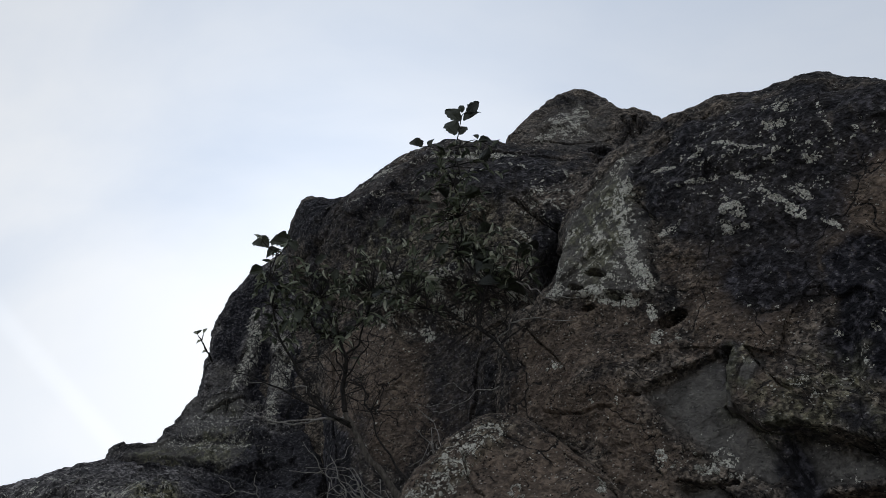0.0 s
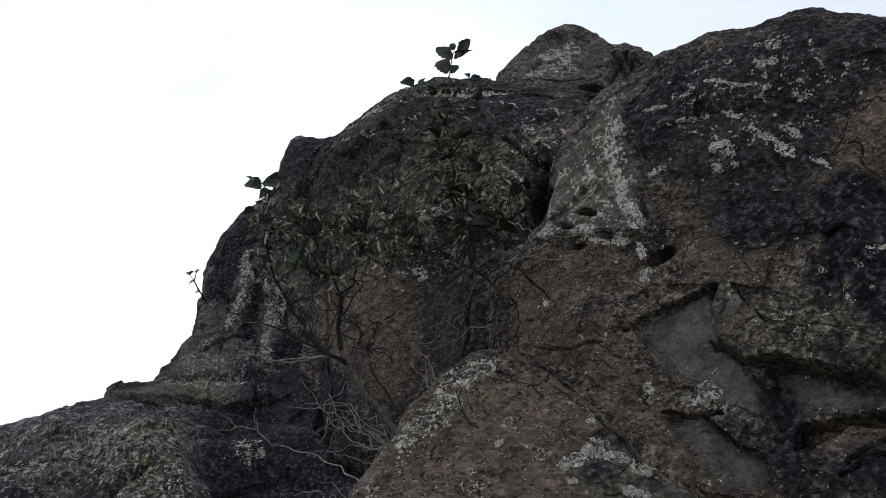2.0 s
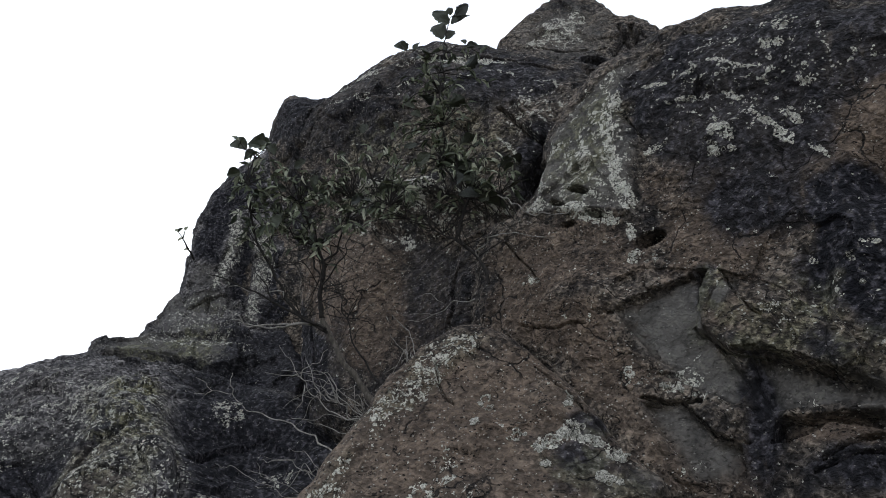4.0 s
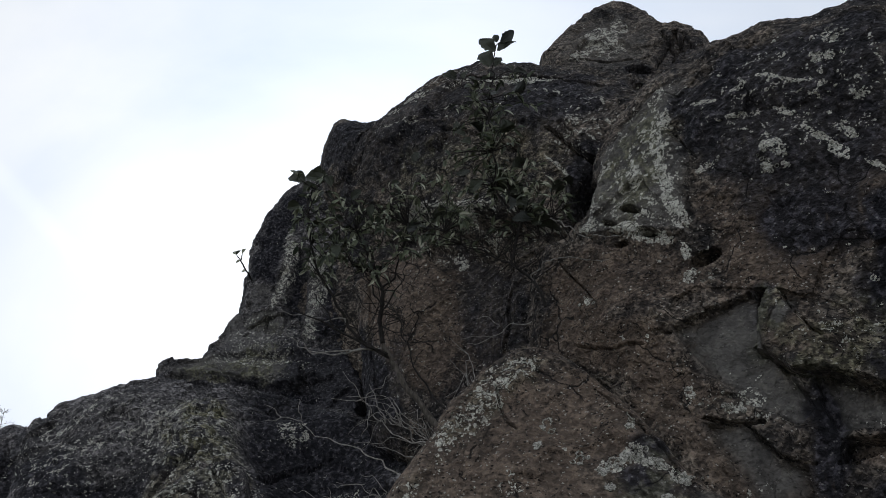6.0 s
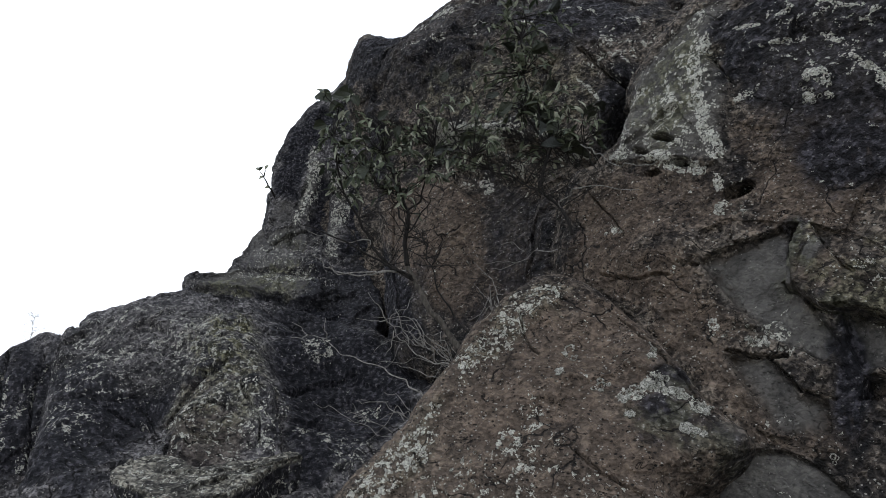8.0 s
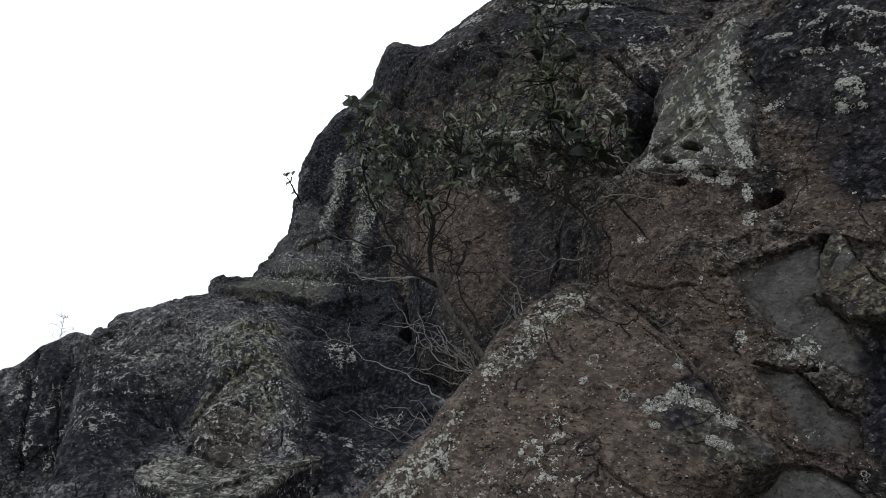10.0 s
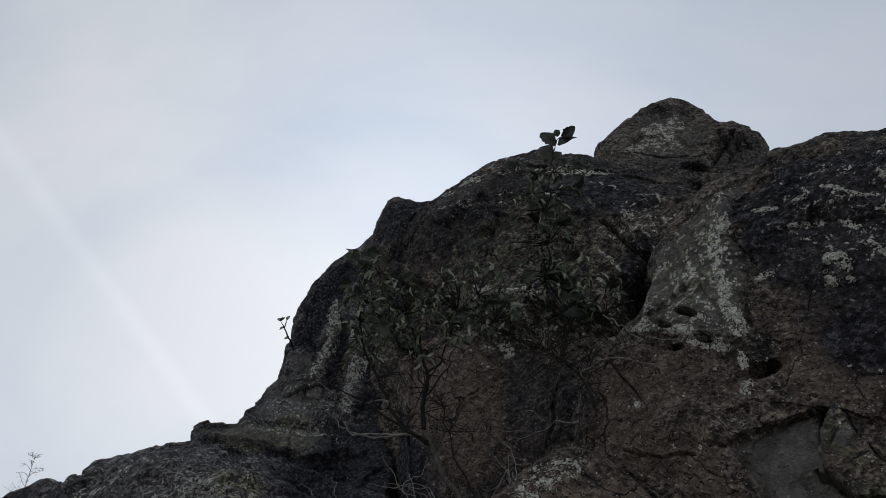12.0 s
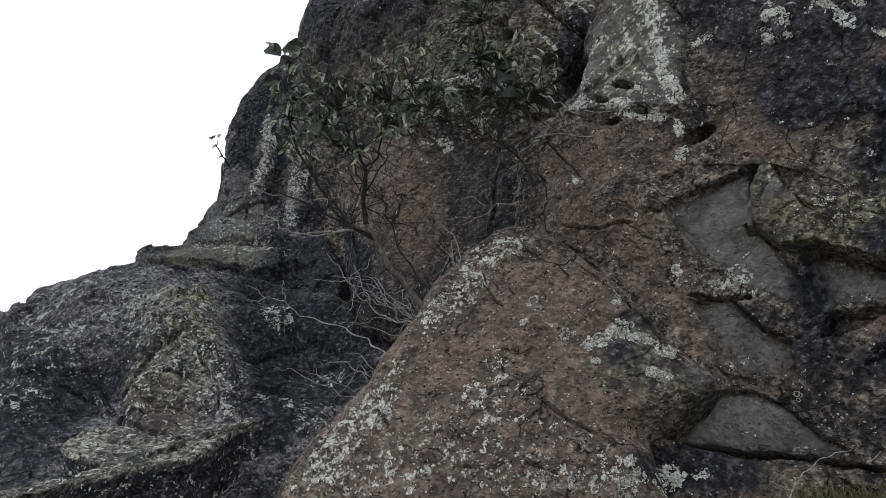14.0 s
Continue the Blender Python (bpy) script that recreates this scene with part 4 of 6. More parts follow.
# the recess under the terrace slab is darkened by colour as its shade
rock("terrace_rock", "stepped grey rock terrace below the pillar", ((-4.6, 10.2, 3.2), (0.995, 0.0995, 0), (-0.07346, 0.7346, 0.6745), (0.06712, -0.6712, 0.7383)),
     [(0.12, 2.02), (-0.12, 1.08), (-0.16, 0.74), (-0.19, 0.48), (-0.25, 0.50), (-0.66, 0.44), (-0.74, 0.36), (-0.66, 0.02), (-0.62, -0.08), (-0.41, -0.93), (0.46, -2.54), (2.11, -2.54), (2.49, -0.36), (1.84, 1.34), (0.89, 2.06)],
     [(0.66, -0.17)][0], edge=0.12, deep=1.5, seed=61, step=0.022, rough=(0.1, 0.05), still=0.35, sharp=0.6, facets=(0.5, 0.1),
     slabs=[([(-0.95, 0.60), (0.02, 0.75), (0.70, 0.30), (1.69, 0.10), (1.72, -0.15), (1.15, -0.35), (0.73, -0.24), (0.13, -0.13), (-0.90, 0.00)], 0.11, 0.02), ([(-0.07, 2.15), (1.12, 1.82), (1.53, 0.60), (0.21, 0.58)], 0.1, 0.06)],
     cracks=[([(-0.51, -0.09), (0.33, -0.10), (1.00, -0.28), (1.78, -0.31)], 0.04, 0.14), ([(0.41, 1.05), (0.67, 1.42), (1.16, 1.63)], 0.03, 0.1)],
     paint=P("bare", 0.95, *[(0.57, 0.18, 1.20, 0.38, 2)]) + P("lichen", 0.85, *[(0.87, 0.27, 0.89, 0.25, 2)]) + P("lichen", 0.6, *[(0.75, 0.73, 0.75, 0.70, 2), (1.10, 1.08, 0.26, 0.74, 2)]) + P("stain_shade", 1.0, *[(1.58, -0.49, 0.53, 0.25, 1)]) + P("stain_shade", 1.0, [(0.36, -0.39), (0.73, -0.29), (1.18, -0.47), (1.70, -0.26), (1.83, -0.88), (1.13, -0.71), (0.57, -0.65)]) + P("bare", 0.75, *[(0.50, 1.20, 0.60, 0.80, 0)])
     + P("stain_shade", 0.85, [(1.21, 0.67), (2.61, 0.93), (2.90, -1.24), (0.68, -0.73), (0.51, -0.21), (1.24, -0.15)])
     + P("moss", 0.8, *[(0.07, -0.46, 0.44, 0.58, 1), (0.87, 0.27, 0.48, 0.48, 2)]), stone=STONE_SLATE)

# shade of the cleft and of the lumps' sides is painted into the slope
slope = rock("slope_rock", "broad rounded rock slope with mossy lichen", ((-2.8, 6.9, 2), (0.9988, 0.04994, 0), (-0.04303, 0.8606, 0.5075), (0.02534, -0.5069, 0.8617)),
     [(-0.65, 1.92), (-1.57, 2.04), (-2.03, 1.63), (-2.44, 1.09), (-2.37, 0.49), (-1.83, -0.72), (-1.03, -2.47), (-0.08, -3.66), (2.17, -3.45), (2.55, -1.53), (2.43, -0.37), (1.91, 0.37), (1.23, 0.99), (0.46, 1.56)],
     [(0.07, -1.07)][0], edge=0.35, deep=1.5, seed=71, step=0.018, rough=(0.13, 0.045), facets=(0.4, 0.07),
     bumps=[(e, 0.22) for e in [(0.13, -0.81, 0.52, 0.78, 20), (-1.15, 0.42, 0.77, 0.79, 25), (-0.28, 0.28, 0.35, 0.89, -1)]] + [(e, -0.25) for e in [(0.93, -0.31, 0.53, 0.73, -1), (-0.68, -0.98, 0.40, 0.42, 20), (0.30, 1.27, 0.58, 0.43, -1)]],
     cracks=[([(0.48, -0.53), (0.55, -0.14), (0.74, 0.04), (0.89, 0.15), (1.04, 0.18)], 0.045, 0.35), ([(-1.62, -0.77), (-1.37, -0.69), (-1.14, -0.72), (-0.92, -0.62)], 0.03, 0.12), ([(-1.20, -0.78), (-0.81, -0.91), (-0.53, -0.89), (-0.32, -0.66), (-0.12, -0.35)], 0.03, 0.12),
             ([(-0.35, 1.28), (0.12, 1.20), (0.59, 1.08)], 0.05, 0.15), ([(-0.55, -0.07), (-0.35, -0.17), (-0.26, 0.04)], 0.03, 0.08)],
     paint=P("moss", 1.0, [(-0.55, 0.48), (-0.29, 0.78), (0.06, -0.09), (0.01, -0.45), (-0.21, -0.42), (-0.42, -0.04)]) + P("moss", 0.45, [(-0.46, -0.67), (-0.15, -0.60), (0.13, -0.33), (0.45, -0.70), (0.70, -1.42), (0.05, -1.59), (-0.56, -0.88)]) + P("bare", 0.2, [(-2.51, 0.88), (-1.01, 0.85), (-0.55, 0.48), (-0.32, -0.43), (-0.62, -0.56), (-1.37, -0.69), (-1.95, -0.28)]) + P("stain_shade", 0.85, [(-1.89, -0.32), (-1.57, -0.27), (-1.05, -0.64), (-0.72, -0.73), (-0.70, -1.63), (-0.56, -2.20), (-0.76, -2.24)]) + P("rust", 0.35, [(-0.46, -0.67), (-0.15, -0.60), (0.13, -0.33), (0.45, -0.70), (0.70, -1.42), (0.05, -1.59), (-0.56, -0.88)])
     + P("stain_shade", 0.9, [(-1.83, -0.75), (-1.49, -0.66), (-0.61, -0.57), (-0.57, -0.69), (-0.85, -1.23), (-0.74, -1.67), (-1.23, -1.87)]) + P("stain_shade", 0.97, [(0.03, 0.76), (0.64, 1.17), (1.65, 0.21), (1.66, -0.48), (1.40, -1.43), (1.10, -1.94), (0.73, -1.50), (0.45, -0.70)]) + P("stain_shade", 0.9, *[(1.57, 0.32, 0.73, 0.91, -36), (0.25, 1.20, 0.58, 0.43, -1)])
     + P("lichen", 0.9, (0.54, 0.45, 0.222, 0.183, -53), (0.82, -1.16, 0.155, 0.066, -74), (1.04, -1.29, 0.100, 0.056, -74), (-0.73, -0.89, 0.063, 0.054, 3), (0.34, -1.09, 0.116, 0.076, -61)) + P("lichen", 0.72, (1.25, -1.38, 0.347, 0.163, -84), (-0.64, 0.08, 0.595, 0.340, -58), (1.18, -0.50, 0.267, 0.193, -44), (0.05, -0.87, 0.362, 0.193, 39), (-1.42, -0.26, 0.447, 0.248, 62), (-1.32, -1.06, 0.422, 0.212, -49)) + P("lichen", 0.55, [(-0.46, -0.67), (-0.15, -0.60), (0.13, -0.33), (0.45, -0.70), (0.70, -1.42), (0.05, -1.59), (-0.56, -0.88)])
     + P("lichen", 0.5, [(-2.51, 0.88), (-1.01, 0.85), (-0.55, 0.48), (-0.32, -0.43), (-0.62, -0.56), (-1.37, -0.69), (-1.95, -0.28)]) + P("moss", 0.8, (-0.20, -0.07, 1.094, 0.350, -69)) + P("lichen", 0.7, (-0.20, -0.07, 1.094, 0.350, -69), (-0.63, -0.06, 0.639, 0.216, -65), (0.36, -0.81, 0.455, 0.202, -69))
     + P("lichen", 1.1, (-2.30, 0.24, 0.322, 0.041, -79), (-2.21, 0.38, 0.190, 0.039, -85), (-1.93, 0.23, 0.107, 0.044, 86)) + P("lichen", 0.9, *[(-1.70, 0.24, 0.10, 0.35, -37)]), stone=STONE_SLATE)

rock("hump_rock", "low rounded olive-grey rock hump speckled with lichen", ((-2.5, 5.45, 1.55), (0.9585, 0.285, 0), (-0.1819, 0.6118, 0.7699), (0.2194, -0.7379, 0.6382)),
     [(-0.31, -0.72), (-0.35, -0.28), (-0.35, -0.10), (-0.34, 0.08), (-0.20, 0.25), (0.00, 0.39), (0.20, 0.49), (0.36, 0.42), (0.46, 0.15), (0.53, -0.21), (0.61, -0.72), (0.10, -0.95)],
     [(0.10, -0.15)][0], edge=0.12, deep=0.9, seed=77, step=0.011, rough=(0.07, 0.03), still=0.1, facets=(0.3, 0.03),
     cracks=[([(0.12, 0.42), (0.20, 0.20), (0.33, 0.02), (0.36, -0.20)], 0.014, 0.04), ([(-0.25, 0.05), (-0.08, 0.12), (0.05, 0.08)], 0.012, 0.03)],
     paint=P("rust", 0.6, *[(-0.05, -0.20, 0.35, 0.30, 0)]) + P("moss", 0.55, *[(0.05, 0.20, 0.45, 0.40, 10)]) + P("lichen", 0.62, *[(0.10, 0.05, 0.60, 0.60, 0)])
     + P("lichen", 0.95, *[(-0.22, 0.10, 0.10, 0.16, -30), (0.30, 0.05, 0.12, 0.10, 0), (0.20, 0.30, 0.15, 0.08, 20), (0.38, -0.20, 0.08, 0.12, 0)]) + P("stain_shade", 0.7, *[(0.47, 0.05, 0.07, 0.30, 0)]), stone=STONE_SLATE)

rock("side_rock", "dark streaked rock shoulder at the slope's end", ((-5, 7.6, 2), (0.9806, 0.1961, 0), (-0.1298, 0.6488, 0.7498), (0.147, -0.7352, 0.6617)),
     [(-0.59, 0.59), (-0.87, 0.45), (-1.13, 0.12), (-1.41, -0.11), (-2.21, -0.86), (-1.93, -2.13), (-0.38, -3.83), (1.44, -3.80), (0.92, -1.41), (-0.00, 0.08)],
     [(-0.29, -1.60)][0], edge=0.4, deep=1.5, seed=81, step=0.022, rough=(0.14, 0.04), facets=(0.5, 0.1),
     cracks=[([(-0.84, 0.02), (-0.66, -0.79), (-0.40, -1.48)], 0.02, 0.06), ([(-0.47, 0.04), (-0.38, -0.62), (-0.08, -1.46)], 0.02, 0.06), ([(-0.96, -0.65), (-0.68, -1.36)], 0.02, 0.05)],
     paint=P("stain_shade", 0.92, *[(-0.43, -0.78, 0.52, 1.07, 3)]) + P("lichen", 0.7, *[(-0.49, -0.78, 0.09, 0.73, -11), (-0.17, -1.13, 0.07, 0.44, -9), (-0.85, -0.65, 0.08, 0.50, -9)]) + P("lichen", 1.1, (-0.82, -0.51, 0.267, 0.029, -70), (-0.66, -0.56, 0.252, 0.025, -82), (-0.44, -1.21, 0.158, 0.035, -80), (-1.05, -0.34, 0.170, 0.023, -71)) + P("rust", 0.4, *[(0.05, -1.26, 0.33, 0.45, 3)]), stone=STONE_SLATE)

# the ledge's side walls are coloured near-black to imitate the shaded hollow
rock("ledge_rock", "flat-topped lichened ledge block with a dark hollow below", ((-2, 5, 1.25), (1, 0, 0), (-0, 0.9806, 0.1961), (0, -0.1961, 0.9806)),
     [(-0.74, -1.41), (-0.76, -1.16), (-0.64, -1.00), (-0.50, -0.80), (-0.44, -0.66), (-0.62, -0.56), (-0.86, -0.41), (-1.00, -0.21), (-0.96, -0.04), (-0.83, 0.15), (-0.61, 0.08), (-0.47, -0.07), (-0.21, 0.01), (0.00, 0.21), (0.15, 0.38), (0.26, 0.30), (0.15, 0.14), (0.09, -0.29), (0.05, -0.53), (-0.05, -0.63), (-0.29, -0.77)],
     [(-0.25, -0.55)][0], edge=0.035, deep=1.6, seed=91, step=0.01, rough=(0.04, 0.03), still=0.04, stone=STONE_PALE, sides=(("stain_shade", 0.95), ("lichen", 0.5)), sharp=0.75, under=0.3, jag=0.035,
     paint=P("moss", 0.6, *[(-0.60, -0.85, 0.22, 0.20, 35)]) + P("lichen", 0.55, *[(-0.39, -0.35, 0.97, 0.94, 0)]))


# ---- parts and small helpers ----
def part(name, mesh, material, parent, label=""):
    mesh.materials.append(material)
    ob = tagged(new(name, mesh), label)
    ob.parent = parent
    return ob


def thing(name, at, label, category, group=""):
    ob = tagged(new(name), label, category, group)
    ob.location = at
    return ob


def curve_through(points, per=6):
    p = [Vector(q) for q in points]
    p = [p[0] * 2 - p[1]] + p + [p[-1] * 2 - p[-2]]
    out = []
    for i in range(1, len(p) - 2):
        a, b, c, d = p[i - 1:i + 3]
        for k in range(per):
            t = k / per
            out.append(0.5 * (2 * b + (c - a) * t + (2 * a - 5 * b + 4 * c - d) * t * t + (3 * b - a - 3 * c + d) * t ** 3))
    return out + [p[-2]]


def tube_into(bm, points, r0, r1, sides=6, knobbly=0.12, per=5):
    """A tapering, slightly crooked stem through the points."""
    pts = curve_through(points, per) if len(points) > 2 else [Vector(points[0]).lerp(Vector(points[1]), k / 4) for k in range(5)]
    last, up = None, Vector((0.3, 0.1, 1)).normalized()
    for i, p in enumerate(pts):
        ahead = (pts[min(i + 1, len(pts) - 1)] - pts[max(i - 1, 0)]).normalized()
        side = ahead.cross(up)
        side = side.normalized() if side.length > 1e-3 else Vector((1, 0, 0))
        up = side.cross(ahead).normalized()
        r = r0 + (r1 - r0) * i / (len(pts) - 1)
        row = []
        for k in range(sides):
            an = 2 * math.pi * k / sides
            g = r * (1 + random.uniform(-knobbly, knobbly))
            row.append(bm.verts.new(p + side * (g * math.cos(an)) + up * (g * math.sin(an))))
        if last:
            for k in range(sides):
                bm.faces.new((last[k], last[(k + 1) % sides], row[(k + 1) % sides], row[k]))
        else:
            bm.faces.new(row[::-1])
        last = row
    bm.faces.new(last)


def finish(bm, name, smooth_faces=True):
    bmesh.ops.recalc_face_normals(bm, faces=bm.faces)
    me = bpy.data.meshes.new(name)
    bm.to_mesh(me)
    bm.free()
    if smooth_faces:
        me.polygons.foreach_set("use_smooth", [True] * len(me.polygons))
    return me


BENDS = random.Random(17)


def kinked(points, amount):
    """The line with small kinks between its points."""
    out = [Vector(points[0])]
    for a, b in zip(points[:-1], points[1:]):
        a, b = Vector(a), Vector(b)
        for f in (0.33, 0.67):
            out.append(a.lerp(b, f + BENDS.uniform(-0.1, 0.1)) + Vector([BENDS.gauss(0, amount) for _ in range(3)]) * (b - a).length)
        out.append(b)
    return out


def stem(name, points, r0, r1, material, parent, label="", sides=6):
    """A stem as a part; the points are in the world."""
    bm = bmesh.new()
    tube_into(bm, [p - parent.location for p in kinked(points, 0.06 if r0 < 0.012 else 0.025)], r0, r1, sides, 0.2, 3)
    return part(name, finish(bm, name), material, parent, label)


# ---- crusts of lichen on the rocks ----
def lichen(owner, body, ellipses, density=1.0, size=(0.012, 0.04), label="pale grey-green crust lichen"):
    tree, foot, o, U, V, N = BODIES[body]
    for u, v, ru, rv, an in ellipses:
        bm = bmesh.new()
        c, s = math.cos(radians(an)), math.sin(radians(an))
        count = max(3, int(density * ru * rv * 900))
        for _ in range(count):
            r, a = math.sqrt(random.random()), random.uniform(0, 2 * math.pi)
            r *= random.uniform(0.75, 1.15)
            x, y = ru * r * math.cos(a), rv * r * math.sin(a)
            start = Vector(o + (u + x * c - y * s) * U + (v + x * s + y * c) * V + 0.8 * N)
            hit, nor, _, _ = tree.ray_cast(start, Vector(-N))
            if hit is None:
                continue
            if nor.dot(Vector(N)) < 0:
                nor = -nor
            rad = random.uniform(*size) * random.uniform(0.6, 1.0)
            side = nor.orthogonal().normalized()
            side2 = nor.cross(side)
            turn, lobes = random.uniform(0, 6.28), random.choice((3, 5, 7))
            ring = random.random() < 0.7
            rows = []
            for f, high in ((1.0, 0.0005), (0.85, 0.007), (0.6 if ring else 0.4, 0.0005 if ring else 0.008)):
                row = []
                for k in range(16):
                    b = turn + 2 * math.pi * k / 16
                    g = rad * f * (1 + 0.12 * math.sin(lobes * b + turn) + random.uniform(-0.2, 0.2))
                    row.append(bm.verts.new(hit - Vector(foot) + nor * high + side * (g * math.cos(b)) + side2 * (g * 0.85 * math.sin(b))))
                rows.append(row)
            for p, q in zip(rows[:-1], rows[1:]):
                for k in range(16):
                    bm.faces.new((p[k], p[(k + 1) % 16], q[(k + 1) % 16], q[k]))
            if not ring:
                bm.faces.new(rows[-1])
        if len(bm.faces):
            me = bpy.data.meshes.new("lichen_patch")
            bm.to_mesh(me)
            tagged(part("lichen_patch", me, CRUST, owner, label), kind="stuff")
        bm.free()


lichen(boulder, "boulder", [(-0.11, -0.13, 0.06, 0.06, -1), (0.06, -0.20, 0.09, 0.06, -1), (0.21, -0.09, 0.09, 0.07, 24), (0.35, -0.19, 0.11, 0.04, -11), (0.48, -0.27, 0.06, 0.08, -1), (0.43, -0.45, 0.08, 0.05, -0), (0.08, -0.38, 0.04, 0.05, -0), (-0.31, 0.09, 0.08, 0.04, -46), (-0.37, -0.08, 0.03, 0.02, -2), (0.19, 0.14, 0.05, 0.05, -39), (0.45, -1.04, 0.08, 0.08, 2), (0.27, -1.07, 0.08, 0.07, 3)], 1.8, (0.02, 0.046))
lichen(boulder, "boulder", [(-0.79, 0.42, 0.20, 0.10, 38), (-0.95, 0.16, 0.17, 0.11, 56), (-1.35, -0.62, 0.18, 0.07, 62), (-0.58, -1.06, 0.13, 0.07, 2)], 0.7, (0.008, 0.02))
lichen(boulder, "boulder", [(-0.03, -1.13, 0.102, 0.068, 3), (0.11, -1.09, 0.086, 0.068, 5), (0.24, -1.12, 0.070, 0.054, 7), (-0.18, -1.14, 0.12, 0.06, 1)], 1.5, (0.012, 0.034))
lichen(boulder, "boulder", [(0.05, -0.95, 0.149, 0.066, 2), (-0.42, -1.12, 0.124, 0.080, 0), (-0.87, -0.75, 0.12, 0.1, 20), (-0.60, -0.62, 0.12, 0.1, 0)], 0.5, (0.008, 0.02))
lichen(cliff, "cliff_face", [(0.40, -0.11, 0.13, 0.06, -24), (0.56, -1.01, 0.16, 0.05, -20), (0.76, -1.11, 0.06, 0.03, 11), (0.38, -1.00, 0.04, 0.06, -5), (-0.46, -0.20, 0.11, 0.04, -27), (0.91, 0.69, 0.15, 0.09, -6), (1.38, 1.64, 0.11, 0.06, -47), (0.47, 0.84, 0.11, 0.03, -7), (1.65, -0.34, 0.04, 0.02, -12), (1.67, -0.51, 0.02, 0.02, -10)], 1.0, (0.01, 0.026))
lichen(cliff, "cliff_face", [(0.99, -1.73, 0.02, 0.02, 1), (1.01, -2.00, 0.03, 0.02, 24)], 4.0, (0.012, 0.025))
lichen(slope, "slope_rock", [(0.79, -1.15, 0.08, 0.16, -0), (0.99, -1.20, 0.05, 0.08, -0), (-0.50, -1.30, 0.06, 0.06, -0), (0.38, -0.83, 0.07, 0.14, -0)], 0.8, (0.012, 0.04))

# ---- the shrubs in the cleft ----
def leaf_mesh(length, width, fold, bend, look_of=LEAF):
    """An ovate leaf with a pointed tip, folded a little along its midrib; it starts at the origin and runs along +y."""
    bm = bmesh.new()
    rows = []
    for t, w in ((0.0, 0.05), (0.14, 0.55), (0.34, 0.95), (0.55, 1.0), (0.75, 0.72), (0.9, 0.34), (1.0, 0.02)):
        y, z = t * length, -bend * length * t * t
        x = 0.5 * width * w
        rows.append([bm.verts.new((-x, y, z + fold * x)), bm.verts.new((0, y, z)), bm.verts.new((x, y, z + fold * x))])
    for p, q in zip(rows[:-1], rows[1:]):
        for k in (0, 1):
            bm.faces.new((p[k], p[k + 1], q[k + 1], q[k]))
    me = bpy.data.meshes.new("leaf")
    bm.to_mesh(me)
    bm.free()
    me.materials.append(look_of)
    return me


LEAVES = [leaf_mesh(0.085, 0.034, 0.7, 0.45), leaf_mesh(0.07, 0.024, 1.0, 0.7), leaf_mesh(0.095, 0.03, 0.6, 0.35), leaf_mesh(0.055, 0.03, 0.8, 0.5)]


def broad_leaf_mesh(length, width, curl, seed):
    """A broad leathery leaf with a ragged, waved margin, cupped and twisted; it runs along +y."""
    pick = random.Random(seed)
    bm = bmesh.new()
    rows, lean = [], pick.uniform(-0.12, 0.12)
    for i in range(11):
        t = i / 10
        w = 0.5 * width * (math.sin(math.pi * min(1, t * 0.93 + 0.05)) ** 0.75) * (1 - 0.25 * t)
        row = []
        for k in (-1.0, -0.5, 0.0, 0.5, 1.0):
            edge = 1 + (pick.uniform(-0.26, 0.16) if abs(k) == 1 else 0)
            x = k * w * edge + lean * length * t * t
            z = curl * w * abs(k) ** 1.5 * (1.2 if k > 0 else 0.7) - 0.3 * curl * length * t * t + 0.03 * length * math.sin(7 * t + 3 * k + seed)
            row.append(bm.verts.new((x, t * length, z)))
        rows.append(row)
    for p, q in zip(rows[:-1], rows[1:]):
        for k in range(4):
            bm.faces.new((p[k], p[k + 1], q[k + 1], q[k]))
    me = bpy.data.meshes.new("leaf")
    bm.to_mesh(me)
    bm.free()
    me.materials.append(LEAF_BROAD)
    return me


BROAD = [broad_leaf_mesh(*a) for a in ((0.18, 0.16, 0.55, 1), (0.13, 0.12, 0.8, 2), (0.2, 0.15, 0.4, 3))]


LEAF_COUNT, LEAF_REST = {}, {}


def put_leaf(parent, at, way, face, mesh, scale=1.0):
    """A leaf at a world place that points along `way` with its upper side turned to `face`; the many past the first few hundred are joined."""
    y = Vector(way).normalized()
    x = y.cross(Vector(face))
    x = x.normalized() if x.length > 1e-3 else Vector((1, 0, 0))
    z = x.cross(y)
    m = Matrix.Translation(Vector(at) - parent.location) @ Matrix((x, y, z)).transposed().to_4x4() @ Matrix.Scale(scale, 4)
    LEAF_COUNT[parent] = LEAF_COUNT.get(parent, 0) + 1
    if LEAF_COUNT[parent] > 270 and mesh in LEAVES:
        LEAF_REST.setdefault(parent, []).append((mesh, m))
        return
    ob = new("leaf", mesh)
    ob.parent = parent
    ob.matrix_local = m


def join_rest(parent):
    verts, faces = [], []
    for mesh, m in LEAF_REST.get(parent, []):
        base = len(verts)
        verts += [m @ v.co for v in mesh.vertices]
        faces += [[base + i for i in f.vertices] for f in mesh.polygons]
    if verts:
        me = bpy.data.meshes.new("foliage")
        me.from_pydata(verts, [], faces)
        tagged(part("foliage", me, LEAF_MANY, parent), kind="stuff")


